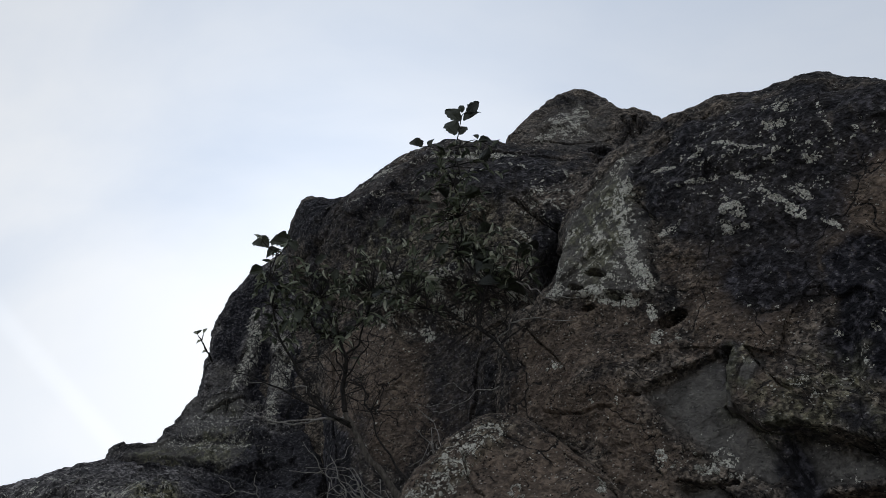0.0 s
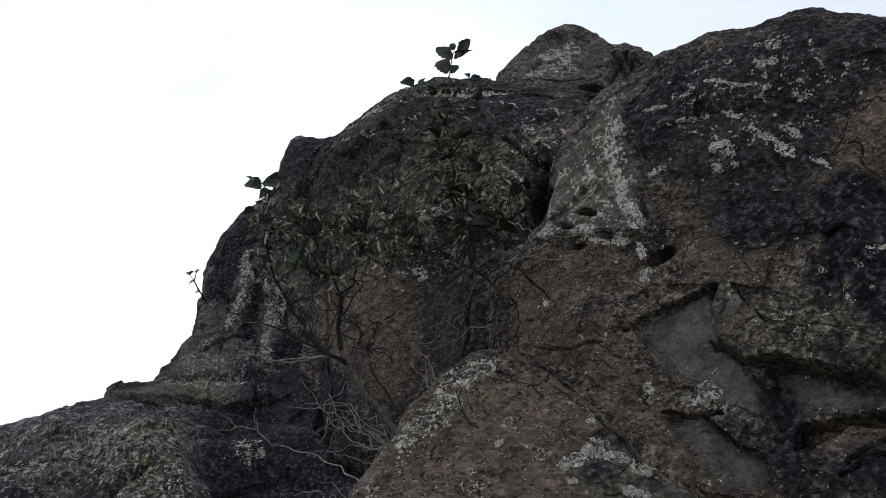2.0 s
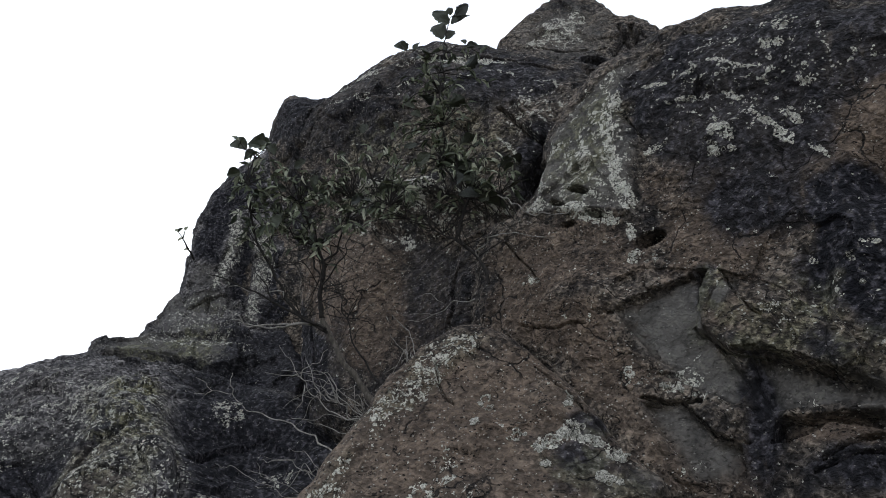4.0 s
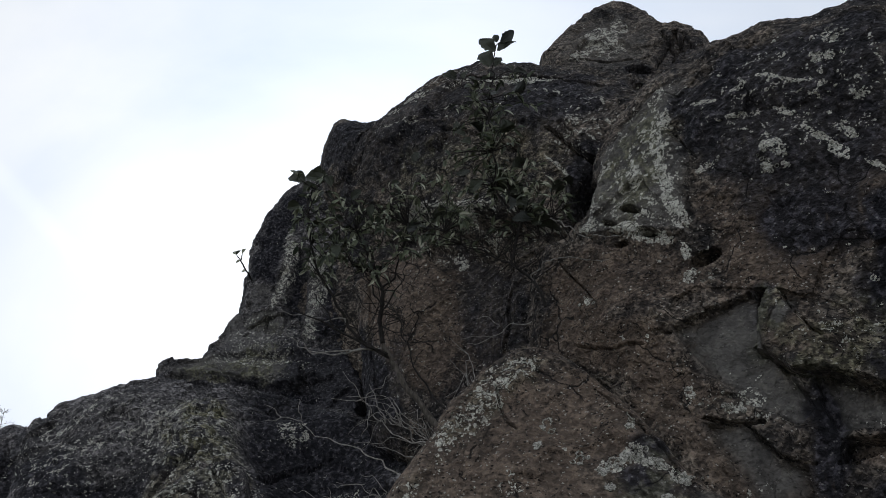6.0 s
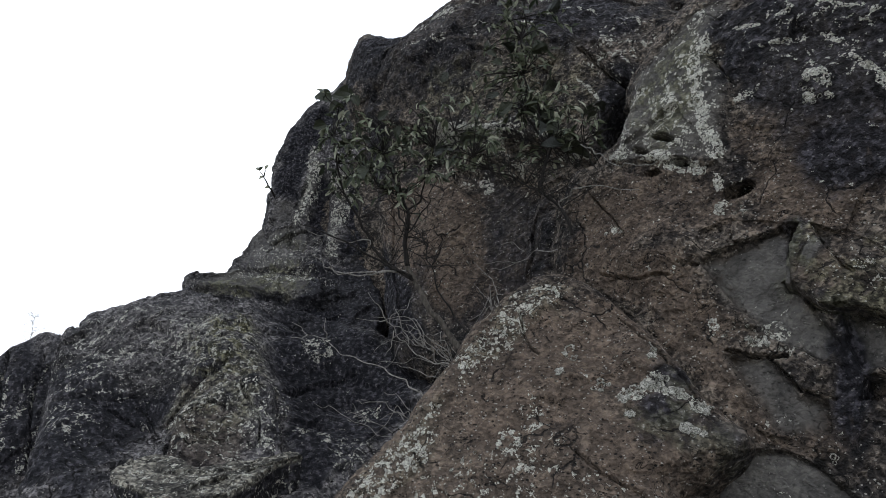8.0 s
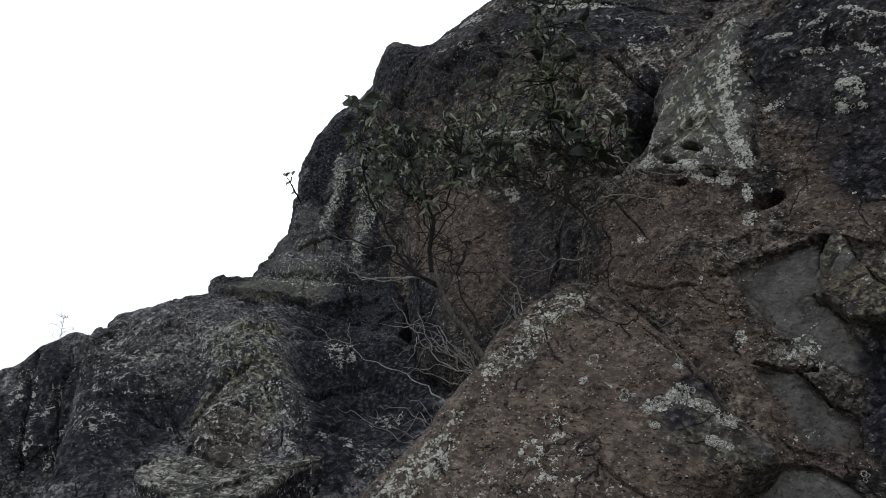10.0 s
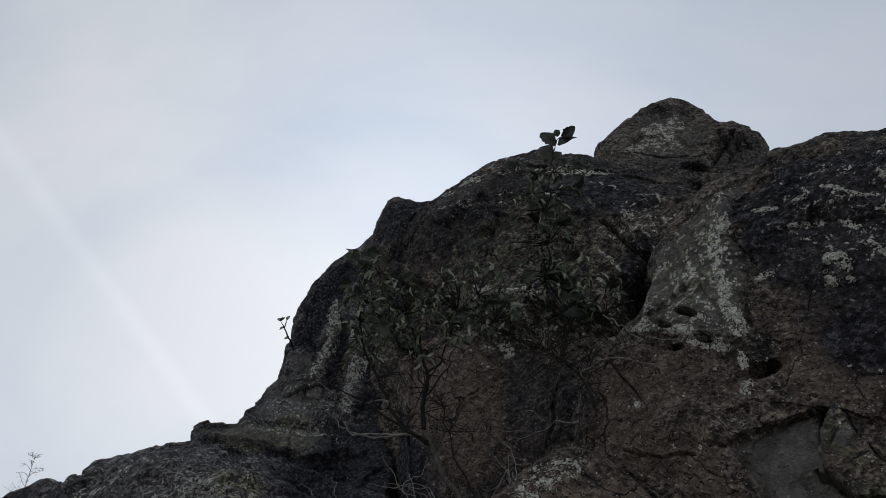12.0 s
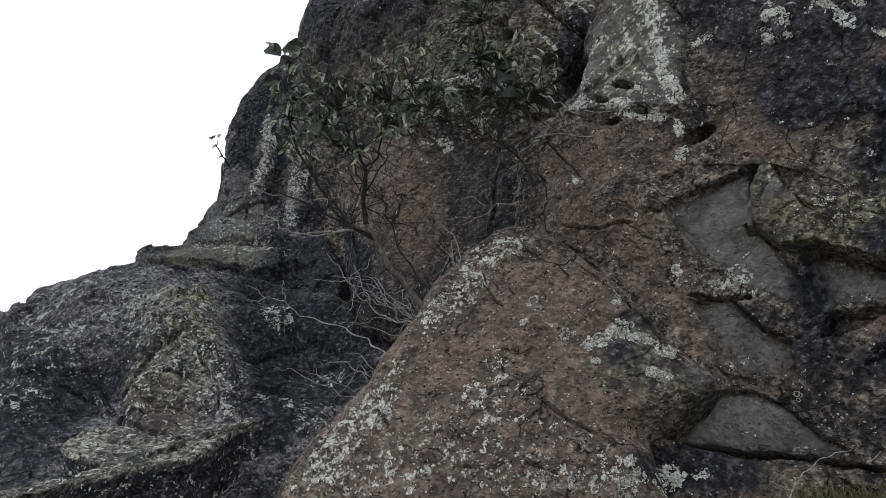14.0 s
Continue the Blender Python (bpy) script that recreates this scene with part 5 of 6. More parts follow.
def spray(parent, anchor, middle, reach, twigs, leaves, broad=0.0):
    """Leafy twigs that fan out from an anchor into a clump."""
    bm = bmesh.new()
    for _ in range(twigs):
        end = Vector(middle) + Vector((random.uniform(-1.1, 1.1) * reach[0], random.gauss(0, 0.35) * 0.3, random.uniform(-1.1, 1.1) * reach[1]))
        a = Vector(anchor)
        mid = a.lerp(end, 0.55) + Vector((random.uniform(-0.05, 0.05), random.uniform(-0.05, 0.05), random.uniform(0.0, 0.08)))
        tube_into(bm, [a - parent.location, mid - parent.location, end - parent.location], 0.005, 0.0018, 5, 0.15, 4)
        path = curve_through([a, mid, end], 8)
        for k in range(leaves + 1):
            f = random.uniform(0.35, 1.0)
            at = path[min(len(path) - 1, int(f * (len(path) - 1)))]
            out = (end - a).normalized() * 0.6 + Vector((random.gauss(0, 0.8), random.gauss(0, 0.7), random.gauss(-0.1, 0.8)))
            up = Vector((random.gauss(0, 0.7), random.gauss(-0.2, 0.7), 1.0))
            put_leaf(parent, at, out, up, random.choice(BROAD if random.random() < broad else LEAVES), random.uniform(0.75, 1.15))
    part("twig_spray", finish(bm, "twig_spray"), BARK, parent)


shrub = thing("shrub", [(-0.57, 5.40, 2.10)][0], "leggy evergreen shrub with dark crooked stems, rooted in the cleft", "shrub")
stem("trunk", [(-0.55, 5.37, 2.04), (-0.60, 5.39, 2.15), (-0.73, 5.46, 2.31), (-0.89, 5.50, 2.51), (-0.99, 5.56, 2.69), (-1.06, 5.57, 2.81)], 0.027, 0.017, TRUNK, shrub, "bare grey-brown trunk", 9)
stem("branch", [(-1.06, 5.57, 2.81), (-1.09, 5.57, 3.02), (-1.07, 5.56, 3.25), (-1.13, 5.56, 3.41), (-1.21, 5.53, 3.58), (-1.30, 5.50, 3.77)], 0.022, 0.008, BARK, shrub)
stem("branch", [(-0.99, 5.56, 2.69), (-1.21, 5.54, 2.81), (-1.35, 5.53, 2.96), (-1.47, 5.49, 3.19), (-1.58, 5.46, 3.36), (-1.66, 5.39, 3.63), (-1.69, 5.34, 3.88), (-1.65, 5.31, 4.11)], 0.016, 0.005, BARK, shrub)
stem("branch", [(-1.05, 5.58, 2.78), (-1.26, 5.54, 2.76), (-1.45, 5.51, 2.71), (-1.62, 5.50, 2.74), (-1.69, 5.47, 2.81)], 0.009, 0.004, TWIG, shrub, "pale bare side branch")
stem("branch", [(-1.07, 5.56, 3.25), (-0.97, 5.59, 3.41), (-0.91, 5.57, 3.62), (-0.86, 5.51, 3.80)], 0.01, 0.004, BARK, shrub)
stem("branch", [(-1.13, 5.56, 3.41), (-1.31, 5.55, 3.47), (-1.44, 5.47, 3.59), (-1.54, 5.45, 3.73)], 0.009, 0.004, BARK, shrub)
stem("branch", [(-0.49, 5.39, 2.24), (-0.69, 5.49, 2.47), (-0.80, 5.50, 2.62), (-0.85, 5.51, 2.80), (-0.92, 5.50, 3.00), (-0.93, 5.47, 3.09)], 0.009, 0.003, BARK, shrub)
stem("branch", [(-0.80, 5.50, 2.62), (-0.75, 5.49, 2.71), (-0.71, 5.49, 2.74)], 0.004, 0.002, BARK, shrub)
stem("branch", [(-1.36, 5.53, 2.96), (-1.37, 5.51, 3.01), (-1.54, 5.52, 2.99), (-1.80, 5.48, 3.04), (-1.98, 5.45, 3.14)], 0.006, 0.002, TWIG, shrub)
for anchor, middle, reach, twigs, leaves in (
        ([(-1.65, 5.32, 4.09)][0], [(-1.62, 5.32, 4.10)][0], (0.16, 0.07), 4, 4),
        ([(-1.69, 5.35, 3.86)][0], [(-1.67, 5.35, 3.88)][0], (0.2, 0.18), 6, 6),
        ([(-1.66, 5.40, 3.63)][0], [(-1.62, 5.37, 3.60)][0], (0.22, 0.2), 7, 6),
        ([(-1.58, 5.46, 3.36)][0], [(-1.56, 5.44, 3.43)][0], (0.2, 0.15), 5, 6),
        ([(-1.44, 5.47, 3.59)][0], [(-1.39, 5.41, 3.66)][0], (0.25, 0.25), 8, 6),
        ([(-1.30, 5.50, 3.75)][0], [(-1.18, 5.44, 3.85)][0], (0.28, 0.2), 8, 6),
        ([(-1.13, 5.56, 3.41)][0], [(-1.12, 5.46, 3.53)][0], (0.3, 0.2), 7, 6),
        ([(-0.91, 5.57, 3.62)][0], [(-0.85, 5.52, 3.65)][0], (0.28, 0.16), 6, 6),
        ([(-0.86, 5.51, 3.80)][0], [(-0.84, 5.46, 3.95)][0], (0.3, 0.16), 7, 6)):
    spray(shrub, anchor, middle, reach, twigs, leaves, 0.03)
stem("branch", [(-1.65, 5.31, 3.94), (-1.63, 5.30, 4.06), (-1.71, 5.30, 4.14)], 0.005, 0.002, BARK, shrub)
stem("branch", [(-1.63, 5.30, 4.06), (-1.58, 5.30, 4.13), (-1.53, 5.30, 4.17)], 0.004, 0.002, BARK, shrub)
# dark limbs below the crown
stem("branch", [(-1.01, 5.53, 2.71), (-1.26, 5.50, 2.83), (-1.46, 5.50, 2.93), (-1.72, 5.50, 3.05), (-1.98, 5.50, 3.14)], 0.012, 0.004, BARK, shrub)
stem("branch", [(-1.46, 5.50, 2.93), (-1.50, 5.49, 3.05), (-1.60, 5.48, 3.16), (-1.62, 5.48, 3.27)], 0.006, 0.002, BARK, shrub)
stem("branch", [(-1.21, 5.50, 2.75), (-1.38, 5.50, 2.74), (-1.60, 5.50, 2.72), (-1.74, 5.50, 2.78), (-1.86, 5.50, 2.91)], 0.008, 0.003, TWIG, shrub, "pale bare side branch")
stem("branch", [(-1.06, 5.50, 3.07), (-0.97, 5.50, 3.21), (-0.88, 5.50, 3.35), (-0.85, 5.50, 3.50)], 0.008, 0.003, BARK, shrub)
stem("branch", [(-1.06, 5.50, 3.10), (-1.14, 5.50, 3.26), (-1.21, 5.48, 3.40), (-1.28, 5.46, 3.55)], 0.009, 0.003, BARK, shrub)


def leaf_between(parent, base, tip, kind, face=None):
    """A broad leaf from its stalk to its tip."""
    way = Vector(tip) - Vector(base)
    face = face or (random.uniform(-0.5, 0.5), -1, random.uniform(-0.2, 0.7))
    put_leaf(parent, base, way, face, BROAD[kind], 0.92 * way.length / (0.18, 0.13, 0.2)[kind])


for base, tip, kind in (((-1.53, 5.30, 4.17), (-1.73, 5.29, 4.23), 0), ((-1.72, 5.30, 4.14), (-1.88, 5.28, 4.20), 1), ((-1.53, 5.30, 4.19), (-1.47, 5.28, 4.10), 1),
                        ((-1.75, 5.30, 3.94), (-1.86, 5.28, 3.90), 1), ((-1.63, 5.30, 4.11), (-1.74, 5.28, 4.05), 1)):
    leaf_between(shrub, base, tip, kind)

sapling = thing("shrub", [(0.22, 5.04, 3.06)][0], "slender upright shrub with broad dark leaves above the crest", "shrub")
stem("trunk", [(0.24, 5.01, 2.96), (0.21, 5.03, 3.08), (0.16, 5.10, 3.19), (0.00, 5.16, 3.35), (0.05, 5.19, 3.57), (0.10, 5.19, 3.71)], 0.014, 0.01, BARK, sapling, "thin dark crooked stem")
stem("branch", [(0.10, 5.19, 3.71), (-0.03, 5.23, 3.86), (-0.11, 5.21, 4.02), (-0.13, 5.18, 4.31), (-0.15, 5.12, 4.55), (-0.13, 5.08, 4.80), (-0.12, 5.05, 4.99), (-0.10, 5.05, 5.10), (-0.08, 5.05, 5.21), (-0.03, 5.05, 5.29)], 0.011, 0.003, BARK, sapling)
stem("branch", [(0.00, 5.16, 3.35), (-0.17, 5.19, 3.43), (-0.39, 5.19, 3.52), (-0.52, 5.19, 3.63), (-0.64, 5.21, 3.82), (-0.74, 5.22, 4.02)], 0.007, 0.003, BARK, sapling)
stem("branch", [(0.10, 5.19, 3.70), (0.21, 5.15, 3.66), (0.34, 5.08, 3.69), (0.44, 5.03, 3.77), (0.53, 4.98, 3.87)], 0.006, 0.002, BARK, sapling)
stem("branch", [(0.31, 5.08, 3.68), (0.41, 5.01, 3.58), (0.50, 4.93, 3.49), (0.68, 4.82, 3.43), (0.80, 4.70, 3.42), (0.87, 4.61, 3.48)], 0.005, 0.002, TWIG, sapling)
stem("branch", [(0.16, 5.06, 3.18), (0.22, 4.83, 3.23), (0.31, 4.71, 3.24), (0.47, 4.66, 3.22), (0.66, 4.61, 3.19)], 0.006, 0.002, TWIG, sapling, "pale bare twig across the cliff")
stem("branch", [(0.33, 5.08, 3.69), (0.38, 5.07, 3.58), (0.43, 5.05, 3.47)], 0.006, 0.004, BARK, sapling)
stem("branch", [(0.10, 5.19, 3.71), (0.03, 5.18, 3.86), (-0.01, 5.17, 4.00)], 0.006, 0.003, BARK, sapling)
for anchor, middle, reach, twigs, leaves in (
        ([(-0.67, 5.22, 3.85)][0], [(-0.65, 5.22, 3.92)][0], (0.3, 0.2), 7, 6),
        ([(-0.52, 5.19, 3.63)][0], [(-0.42, 5.23, 3.83)][0], (0.28, 0.22), 7, 6),
        ([(-0.39, 5.19, 3.52)][0], [(-0.50, 5.23, 3.54)][0], (0.3, 0.1), 4, 5),
        ([(-0.11, 5.21, 4.02)][0], [(-0.22, 5.21, 4.02)][0], (0.28, 0.25), 7, 6),
        ([(-0.01, 5.17, 4.00)][0], [(0.14, 5.18, 3.98)][0], (0.28, 0.25), 7, 6),
        ([(0.10, 5.19, 3.71)][0], [(0.11, 5.16, 3.78)][0], (0.26, 0.14), 5, 6),
        ([(-0.13, 5.18, 4.31)][0], [(-0.18, 5.15, 4.37)][0], (0.27, 0.16), 6, 6),
        ([(-0.15, 5.14, 4.59)][0], [(-0.23, 5.14, 4.59)][0], (0.25, 0.16), 6, 6),
        ([(-0.15, 5.10, 4.75)][0], [(-0.06, 5.12, 4.74)][0], (0.3, 0.13), 6, 5),
        ([(-0.10, 5.06, 4.91)][0], [(-0.06, 5.08, 4.88)][0], (0.3, 0.06), 4, 4),
        ([(0.34, 5.08, 3.69)][0], [(0.35, 5.09, 3.79)][0], (0.2, 0.14), 5, 5)):
    spray(sapling, anchor, middle, reach, twigs, leaves, 0.04)
stem("branch", [(-0.12, 5.06, 4.88), (-0.22, 5.06, 4.90), (-0.35, 5.05, 4.92), (-0.43, 5.05, 4.92)], 0.004, 0.002, BARK, sapling)
for base, tip, kind in (((-0.09, 5.05, 5.17), (-0.22, 5.04, 5.32), 2), ((-0.06, 5.05, 5.17), (0.10, 5.04, 5.28), 0), ((-0.03, 5.05, 5.26), (0.09, 5.03, 5.36), 2), ((-0.07, 5.05, 5.26), (-0.10, 5.03, 5.33), 1),
                        ((-0.13, 5.05, 5.03), (-0.24, 5.04, 5.17), 1), ((-0.10, 5.05, 5.03), (-0.04, 5.03, 5.12), 1), ((-0.43, 5.05, 4.92), (-0.54, 5.04, 4.98), 1), ((-0.43, 5.05, 4.92), (-0.47, 5.03, 5.01), 0),
                        ((-0.35, 5.05, 4.92), (-0.33, 5.04, 5.01), 1), ((0.06, 5.05, 4.95), (0.19, 5.04, 4.97), 1), ((0.05, 5.05, 4.98), (0.01, 5.04, 5.03), 1)):
    leaf_between(sapling, base, tip, kind)

# the crowns fill out: more clumps on the nearest stem, dark broad leaves and bare forks among them
def nearest(points, p):
    return min((Vector(q) for q in points), key=lambda q: (q - Vector(p)).length)


SHRUB_KNOTS = [(-1.69, 5.34, 3.88), (-1.66, 5.39, 3.63), (-1.58, 5.46, 3.36), (-1.44, 5.47, 3.59), (-1.30, 5.50, 3.77), (-1.13, 5.56, 3.41), (-0.91, 5.57, 3.62), (-0.86, 5.51, 3.80), (-1.09, 5.57, 3.02)]
SAPLING_KNOTS = [(-0.74, 5.22, 4.02), (-0.52, 5.19, 3.63), (-0.11, 5.21, 4.02), (-0.13, 5.18, 4.31), (-0.15, 5.14, 4.59), (-0.14, 5.09, 4.77), (0.10, 5.19, 3.71), (0.44, 5.03, 3.77), (0.05, 5.19, 3.57), (-0.01, 5.17, 4.00)]
for middle in ((-1.70, 5.42, 3.98), (-1.46, 5.42, 3.92), (-1.22, 5.42, 3.91), (-1.05, 5.42, 4.00), (-0.86, 5.42, 4.07), (-1.57, 5.42, 3.66), (-1.30, 5.42, 3.62), (-1.06, 5.42, 3.52), (-0.84, 5.42, 3.57), (-0.64, 5.42, 3.68), (-1.37, 5.42, 3.40), (-1.07, 5.42, 3.31)):
    spray(shrub, nearest(SHRUB_KNOTS, middle), middle, (0.15, 0.13), 5, 3, 0.02)
for middle in ((-0.42, 5.22, 3.92), (-0.20, 5.22, 3.92), (-0.37, 5.22, 3.65), (-0.06, 5.22, 3.63), (0.20, 5.20, 3.72), (0.34, 5.18, 3.92), (-0.43, 5.22, 4.21), (-0.11, 5.22, 4.16), (0.14, 5.22, 4.11), (-0.30, 5.20, 4.44), (0.02, 5.22, 4.42), (-0.42, 5.20, 4.68), (-0.14, 5.20, 4.68)):
    spray(sapling, nearest(SAPLING_KNOTS, middle), middle, (0.15, 0.13), 5, 3, 0.02)
for owner, places in ((shrub, ((-0.80, 5.36, 4.33), (-1.14, 5.34, 3.94), (-0.98, 5.36, 4.13), (-0.84, 5.34, 3.72), (-1.32, 5.34, 4.00), (-1.46, 5.34, 3.85))),
                      (sapling, ((-0.43, 5.13, 4.48), (-0.30, 5.13, 4.36), (-0.42, 5.13, 4.09), (0.25, 5.13, 3.69), (-0.22, 5.13, 4.04), (0.00, 5.13, 3.87), (0.11, 5.13, 3.82)))):
    for at in places:
        root = nearest(SHRUB_KNOTS if owner is shrub else SAPLING_KNOTS, at)
        stem("twig", [root, root.lerp(Vector(at), 0.5) + Vector((0, 0, 0.03)), Vector(at)], 0.004, 0.002, BARK, owner, "", 5)
        for _ in range(1):
            put_leaf(owner, at, (random.uniform(-1, 1), random.uniform(-0.3, 0.1), random.uniform(-0.6, 0.6)), (random.uniform(-0.4, 0.4), -1, random.uniform(-0.2, 0.6)), random.choice(BROAD), random.uniform(0.5, 0.72))

join_rest(shrub)
join_rest(sapling)

# ---- dead wood below the shrubs ----
def dead_branch(label, *lines, radius=0.006, wood=TWIG):
    first = lines[0][0]
    ob = thing("dead_branch", first, label, "branch", "dead branches in the cleft")
    for k, line in enumerate(lines):
        stem("main_stem" if k == 0 else "side_twig", line, radius * 0.8 if k == 0 else radius * 0.55, radius * 0.25, wood, ob, "", 5)
    return ob


dead_branch("pale dead branches arching out of the cleft", [(-0.62, 5.30, 2.01), (-0.77, 5.33, 2.01), (-0.93, 5.40, 2.08), (-1.06, 5.42, 2.19), (-1.17, 5.43, 2.33), (-1.26, 5.44, 2.47), (-1.35, 5.45, 2.57)],
            [(-0.75, 5.33, 2.01), (-0.84, 5.36, 2.13), (-0.97, 5.38, 2.24), (-1.13, 5.39, 2.30), (-1.19, 5.42, 2.34)], [(-1.16, 5.43, 2.33), (-1.08, 5.43, 2.43), (-0.97, 5.43, 2.54)], [(-1.18, 5.42, 2.35), (-1.31, 5.45, 2.34), (-1.44, 5.46, 2.36)],
            [(-0.99, 5.38, 2.16), (-1.07, 5.39, 2.35), (-1.13, 5.42, 2.46)], [(-1.12, 5.40, 2.26), (-1.12, 5.36, 2.14), (-1.17, 5.36, 2.06)], radius=0.008)
dead_branch("thin dead twigs lying in the cleft", [(-0.69, 5.25, 1.92), (-0.85, 5.32, 1.93), (-0.98, 5.35, 1.98), (-1.11, 5.37, 2.00)], [(-0.67, 5.33, 2.11), (-0.80, 5.36, 2.13), (-0.89, 5.40, 2.14)], radius=0.005)
dead_branch("long bare trailing branch across dark rock", [(-0.72, 4.90, 1.72), (-0.84, 4.97, 1.80), (-0.99, 5.04, 1.89), (-1.15, 5.11, 1.97), (-1.34, 5.21, 2.02), (-1.50, 5.27, 2.06), (-1.63, 5.32, 2.18), (-1.80, 5.37, 2.21), (-1.95, 5.42, 2.31)],
            [(-1.63, 5.32, 2.18), (-1.65, 5.31, 2.27), (-1.66, 5.35, 2.34)], [(-1.80, 5.37, 2.21), (-1.84, 5.36, 2.18), (-1.94, 5.38, 2.19)], radius=0.008)
dead_branch("fine dead twigs above the dark rock", [(-0.77, 4.94, 1.48), (-0.97, 4.96, 1.48), (-1.13, 4.98, 1.49), (-1.30, 5.00, 1.57), (-1.43, 5.02, 1.64), (-1.62, 5.07, 1.69)],
            [(-0.97, 4.96, 1.48), (-1.14, 4.98, 1.57), (-1.27, 4.96, 1.61), (-1.32, 5.00, 1.70)], [(-1.14, 4.98, 1.57), (-1.25, 4.96, 1.62), (-1.38, 4.98, 1.66)], [(-1.06, 5.00, 1.72), (-1.23, 5.02, 1.71), (-1.31, 5.05, 1.72)], radius=0.005)
dead_branch("bare forked twigs against the dark recess", [(0.14, 5.14, 2.88), (-0.02, 5.34, 2.91), (-0.14, 5.46, 2.84), (-0.25, 5.52, 2.80), (-0.37, 5.56, 2.80)], [(-0.14, 5.46, 2.84), (-0.28, 5.50, 2.84), (-0.42, 5.55, 2.84)], [(-0.10, 5.44, 2.92), (-0.20, 5.47, 3.00), (-0.29, 5.52, 2.99)], radius=0.006)
dead_branch("thin bare twigs rising from the boulder's rim", [(-0.31, 5.23, 2.43), (-0.31, 5.30, 2.56), (-0.35, 5.38, 2.68), (-0.45, 5.41, 2.77), (-0.51, 5.44, 2.83)], [(-0.35, 5.38, 2.68), (-0.40, 5.37, 2.71), (-0.44, 5.37, 2.73)], [(-0.39, 5.22, 2.41), (-0.35, 5.26, 2.49), (-0.33, 5.31, 2.54)], radius=0.005)
edge_twig = dead_branch("slender twig with tiny leaves on the pillar's edge", [(-4.35, 11.33, 5.00), (-4.36, 11.07, 5.09), (-4.41, 10.90, 5.22), (-4.47, 10.84, 5.31)], [(-4.41, 10.90, 5.22), (-4.39, 10.88, 5.30), (-4.38, 10.87, 5.34)], radius=0.022, wood=BARK)
for at, way in (((-4.47, 10.84, 5.31), (-0.6, 0, 0.6)), ((-4.38, 10.87, 5.34), (0.3, 0, 1)), ((-4.36, 11.07, 5.09), (-1, 0, 0.1)), ((-4.41, 10.90, 5.22), (-1, 0, -0.2)), ((-4.47, 10.84, 5.31), (0.4, 0, 0.8))):
    put_leaf(edge_twig, at, way, (0.1, -1, 0.3), LEAVES[3], 1.9)


def fine_twigs(parent, anchors, reach, count):
    """Leafless twigs that fork off the stems."""
    for at in anchors:
        bm = bmesh.new()
        for _ in range(count):
            a = Vector(at) - parent.location
            way = Vector((random.gauss(0, 0.8), random.gauss(0, 0.35), random.gauss(0.35, 0.7))).normalized() * reach * random.uniform(0.6, 1.2)
            kink = a + way * 0.5 + Vector((random.gauss(0, 0.04), random.gauss(0, 0.03), random.gauss(0, 0.04)))
            end = a + way
            tube_into(bm, [a, kink, end], 0.0045, 0.0016, 5, 0.15, 4)
            side = kink + (end - kink).cross(Vector((0, 1, 0))).normalized() * reach * random.uniform(-0.4, 0.4) + way * 0.25
            tube_into(bm, [kink, kink.lerp(side, 0.5) + Vector((0, 0, 0.015)), side], 0.003, 0.0012, 5, 0.15, 3)
        part("twig_spray", finish(bm, "twig_spray"), BARK, parent)


fine_twigs(shrub, [(-1.07, 5.56, 3.25), (-1.13, 5.56, 3.41), (-1.09, 5.58, 3.05), (-0.97, 5.59, 3.41), (-1.47, 5.49, 3.19), (-1.31, 5.55, 3.47), (-0.85, 5.51, 2.80), (-0.92, 5.50, 3.00), (-1.21, 5.53, 3.58), (-1.08, 5.56, 3.15), (-1.07, 5.57, 2.95), (-1.35, 5.53, 2.96), (-1.21, 5.54, 2.81)], 0.32, 5)
fine_twigs(sapling, [(0.00, 5.16, 3.35), (0.05, 5.19, 3.57), (-0.17, 5.19, 3.43), (0.16, 5.10, 3.19), (-0.39, 5.19, 3.52), (0.33, 5.08, 3.69), (0.10, 5.19, 3.71), (0.03, 5.17, 3.45), (-0.10, 5.18, 3.40), (0.21, 5.15, 3.66), (-0.52, 5.19, 3.63), (0.05, 5.12, 3.28)], 0.3, 6)

def dry_bundle(root, count, reach):
    """Arching leafless stems that spring from one root, each a part of its own."""
    ob = thing("dead_branch", root, "tangle of thin dry grey stems in the cleft", "branch", "dead branches in the cleft")
    for _ in range(count):
        a = Vector(root)
        way = Vector((random.uniform(-1.0, 0.1), random.uniform(-0.15, 0.3), random.uniform(-0.15, 0.75))) * reach * random.uniform(0.5, 1.1)
        mid = a + way * 0.55 + Vector((0, 0, random.uniform(0.0, 0.12)))
        end = a + way + Vector((random.gauss(0, 0.05), 0, random.gauss(-0.05, 0.08)))
        stem("side_twig", [a, a.lerp(mid, 0.5) + Vector((random.gauss(0, 0.02), 0, random.gauss(0, 0.02))), mid, end], 0.0045, 0.0015, random.choice((TWIG, TWIG, BARK)), ob, "", 5)


dry_bundle([(-0.62, 5.35, 2.00)][0], 16, 0.75)
dry_bundle([(-0.88, 5.45, 2.14)][0], 10, 0.5)
dry_bundle([(-0.34, 5.23, 2.40)][0], 8, 0.4)
dry_bundle([(-0.81, 4.89, 1.53)][0], 9, 0.55)

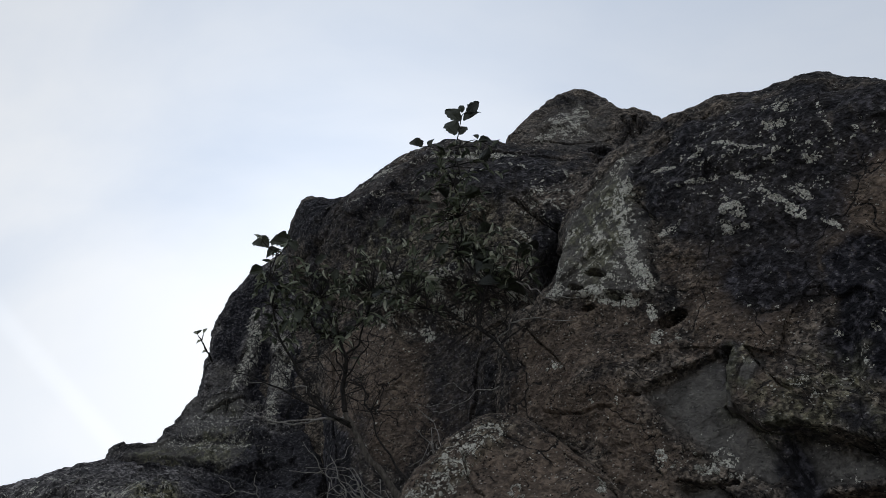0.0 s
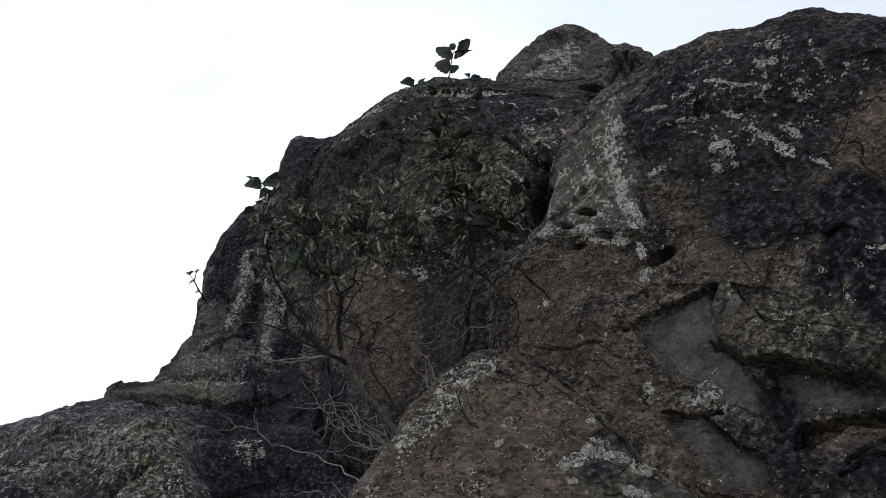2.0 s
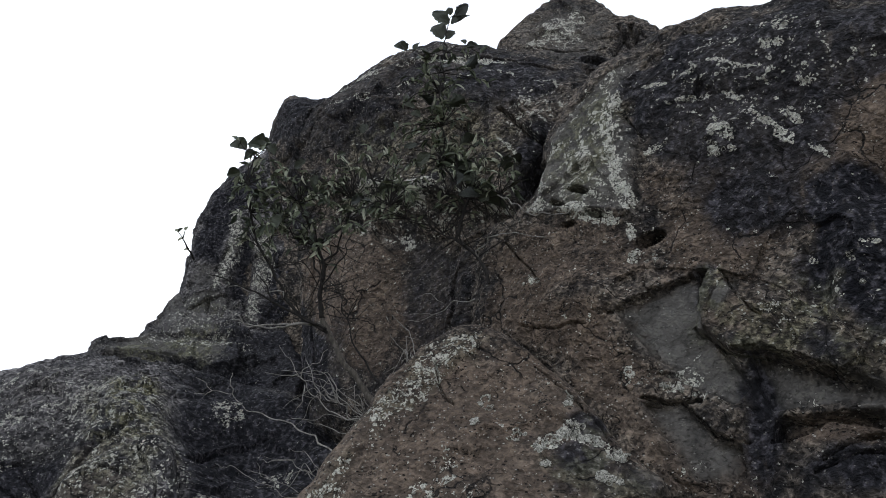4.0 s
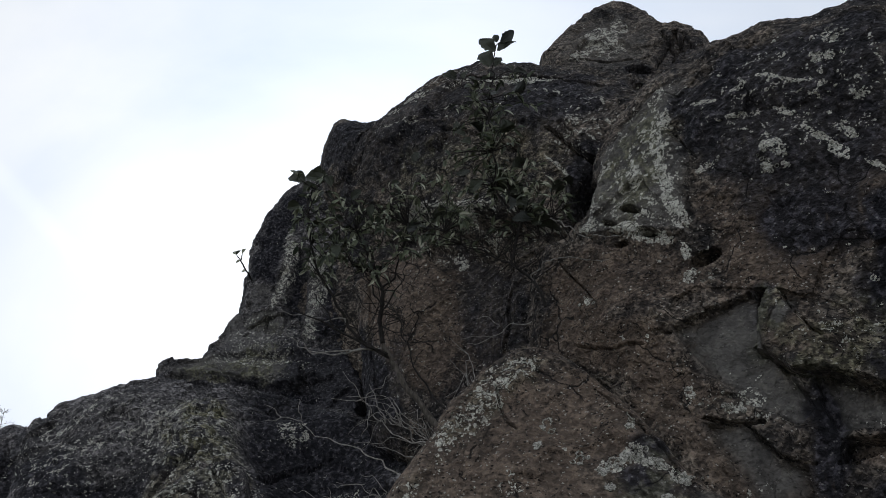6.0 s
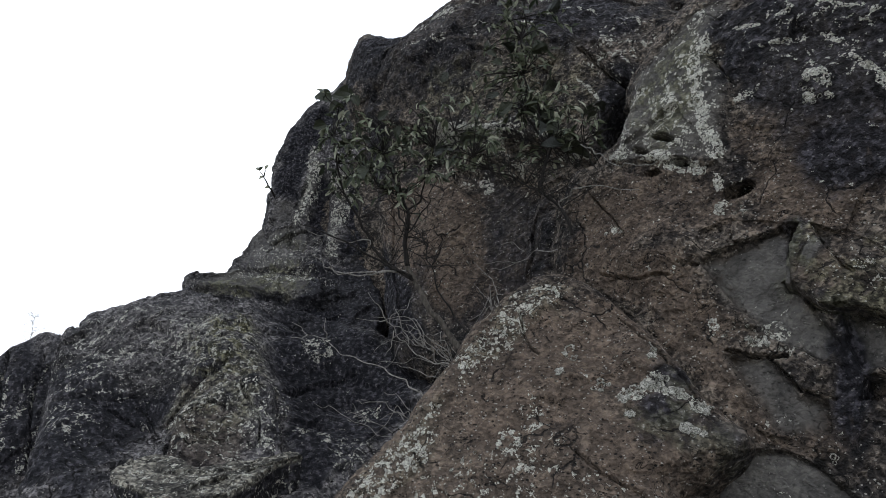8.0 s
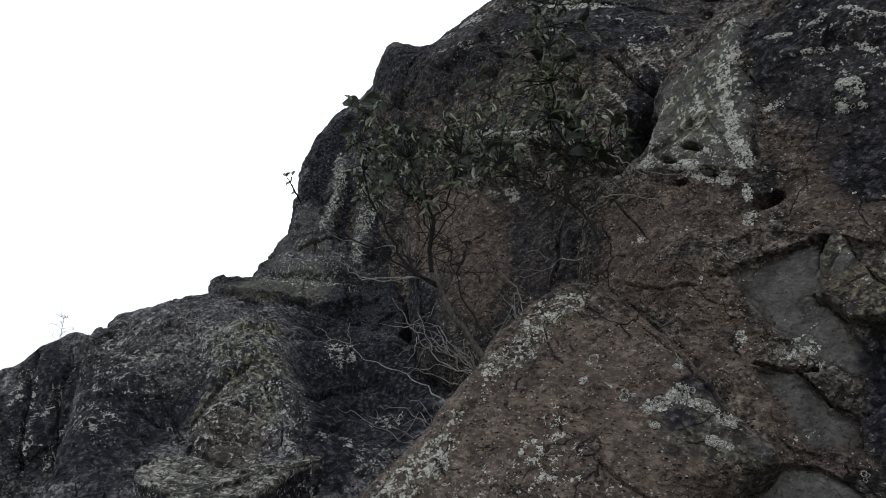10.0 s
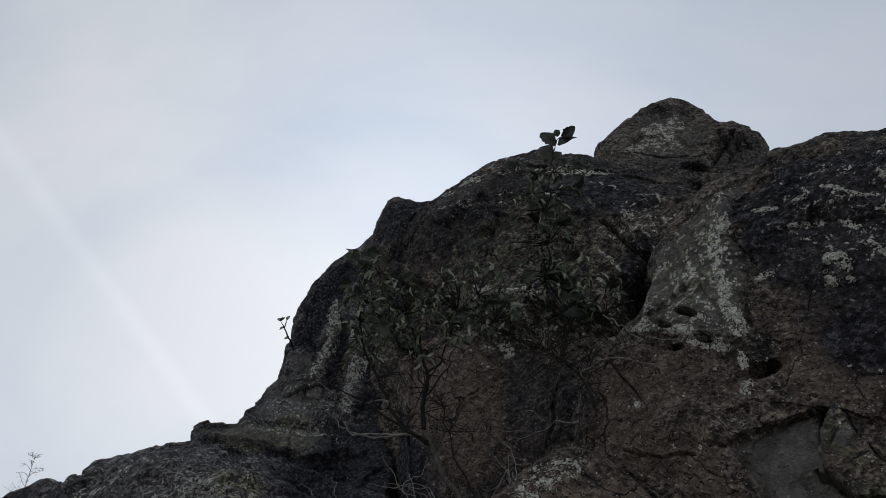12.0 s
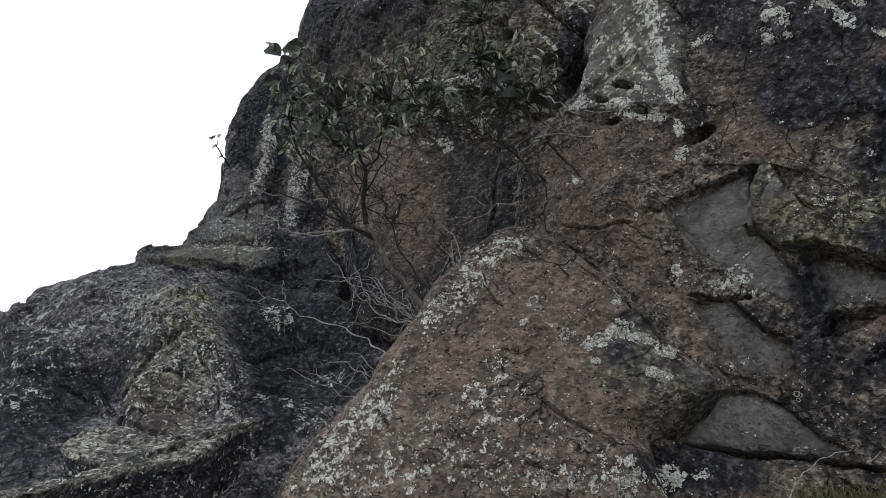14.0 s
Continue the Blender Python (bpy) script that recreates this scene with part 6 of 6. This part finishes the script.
# ---- grass and dry stems by the low rock ----
def grass_tuft(at, blades, height, spread):
    ob_bm = bmesh.new()
    for _ in range(blades):
        r, a = spread * math.sqrt(random.random()), random.uniform(0, 6.28)
        foot = Vector((r * math.cos(a), r * math.sin(a) * 0.5, 0))
        lean = Vector((random.gauss(0, 0.4), random.gauss(-0.15, 0.3), 1)).normalized()
        tall, w, last = height * random.uniform(0.5, 1.1), random.uniform(0.002, 0.004), None
        for k in range(5):
            f = k / 4
            p = foot + lean * (tall * f) + Vector((lean.x, lean.y, -0.4)) * (tall * 0.5 * f * f)
            row = [ob_bm.verts.new(p + Vector((-w * (1 - f * 0.85), 0, 0))), ob_bm.verts.new(p + Vector((w * (1 - f * 0.85), 0.001, 0)))]
            if last:
                ob_bm.faces.new((last[0], last[1], row[1], row[0]))
            last = row
    me = bpy.data.meshes.new("grass_tuft")
    ob_bm.to_mesh(me)
    ob_bm.free()
    me.materials.append(STRAW)
    ob = tagged(new("grass_tuft", me), "tuft of dry yellow-green grass on the low rock", "grass", kind="stuff")
    ob.location = at


for x, y, z in ((1.49, 3.91, 1.01), (1.61, 3.86, 1.02), (1.72, 3.80, 1.03), (1.81, 3.76, 1.05), (1.67, 3.82, 1.03), (1.76, 3.77, 1.03), (1.90, 3.70, 1.05), (2.02, 3.64, 1.06)):
    grass_tuft((x, y, z - 0.01), 45, 0.13, 0.08)
dead_branch("pale dry grass stem leaning over the low rock", [(1.12, 3.21, 1.11), (1.17, 3.20, 1.18), (1.23, 3.21, 1.24), (1.29, 3.21, 1.29), (1.37, 3.20, 1.32), (1.45, 3.18, 1.35)],
            [(1.16, 3.20, 1.16), (1.13, 3.22, 1.17), (1.09, 3.26, 1.19)], [(1.45, 3.15, 1.28), (1.48, 3.13, 1.31), (1.50, 3.13, 1.33)], radius=0.0045)

# ---- the far bare tree ----
def bare_tree(at, height):
    tree = thing("bare_tree", at, "leafless tree far off behind the rocks", "tree")
    trunk_bm, limb_bm = bmesh.new(), bmesh.new()
    tube_into(trunk_bm, [(0, 0, -0.3), (0.05, 0, height * 0.3), (-0.05, 0.05, height * 0.65), (0.05, 0, height)], height * 0.006, 0.012, 8)
    for k in range(26):
        z = height * random.uniform(0.45, 0.98)
        a = random.uniform(0, 6.28)
        long = height * random.uniform(0.1, 0.2) * (1.2 - z / height) * 2
        way = Vector((math.cos(a), math.sin(a), random.uniform(0.1, 0.7)))
        p = Vector((0, 0, z))
        q, e = p + way * long * 0.5 + Vector((0, 0, random.uniform(-0.1, 0.15))), p + way * long
        tube_into(limb_bm, [p, q, e], 0.013, 0.006, 5)
        for _ in range(4):
            f = p.lerp(e, random.uniform(0.3, 0.95))
            g = f + Vector((random.gauss(0, 1), random.gauss(0, 1), random.gauss(0.5, 0.6))).normalized() * long * random.uniform(0.25, 0.5)
            tube_into(limb_bm, [f, f.lerp(g, 0.5) + Vector((0.03, 0, 0.03)), g], 0.007, 0.004, 4, 0.1, 3)
    part("trunk", finish(trunk_bm, "trunk"), HAZED_BARK, tree)
    part("crown", finish(limb_bm, "crown"), HAZED_BARK, tree, "sparse bare limbs and twigs")


tx, ty, _ = [(-26.46, 36.22, 3.99)][0]
bare_tree((tx, ty, 0), [(-26.64, 35.99, 5.33)][0][2])
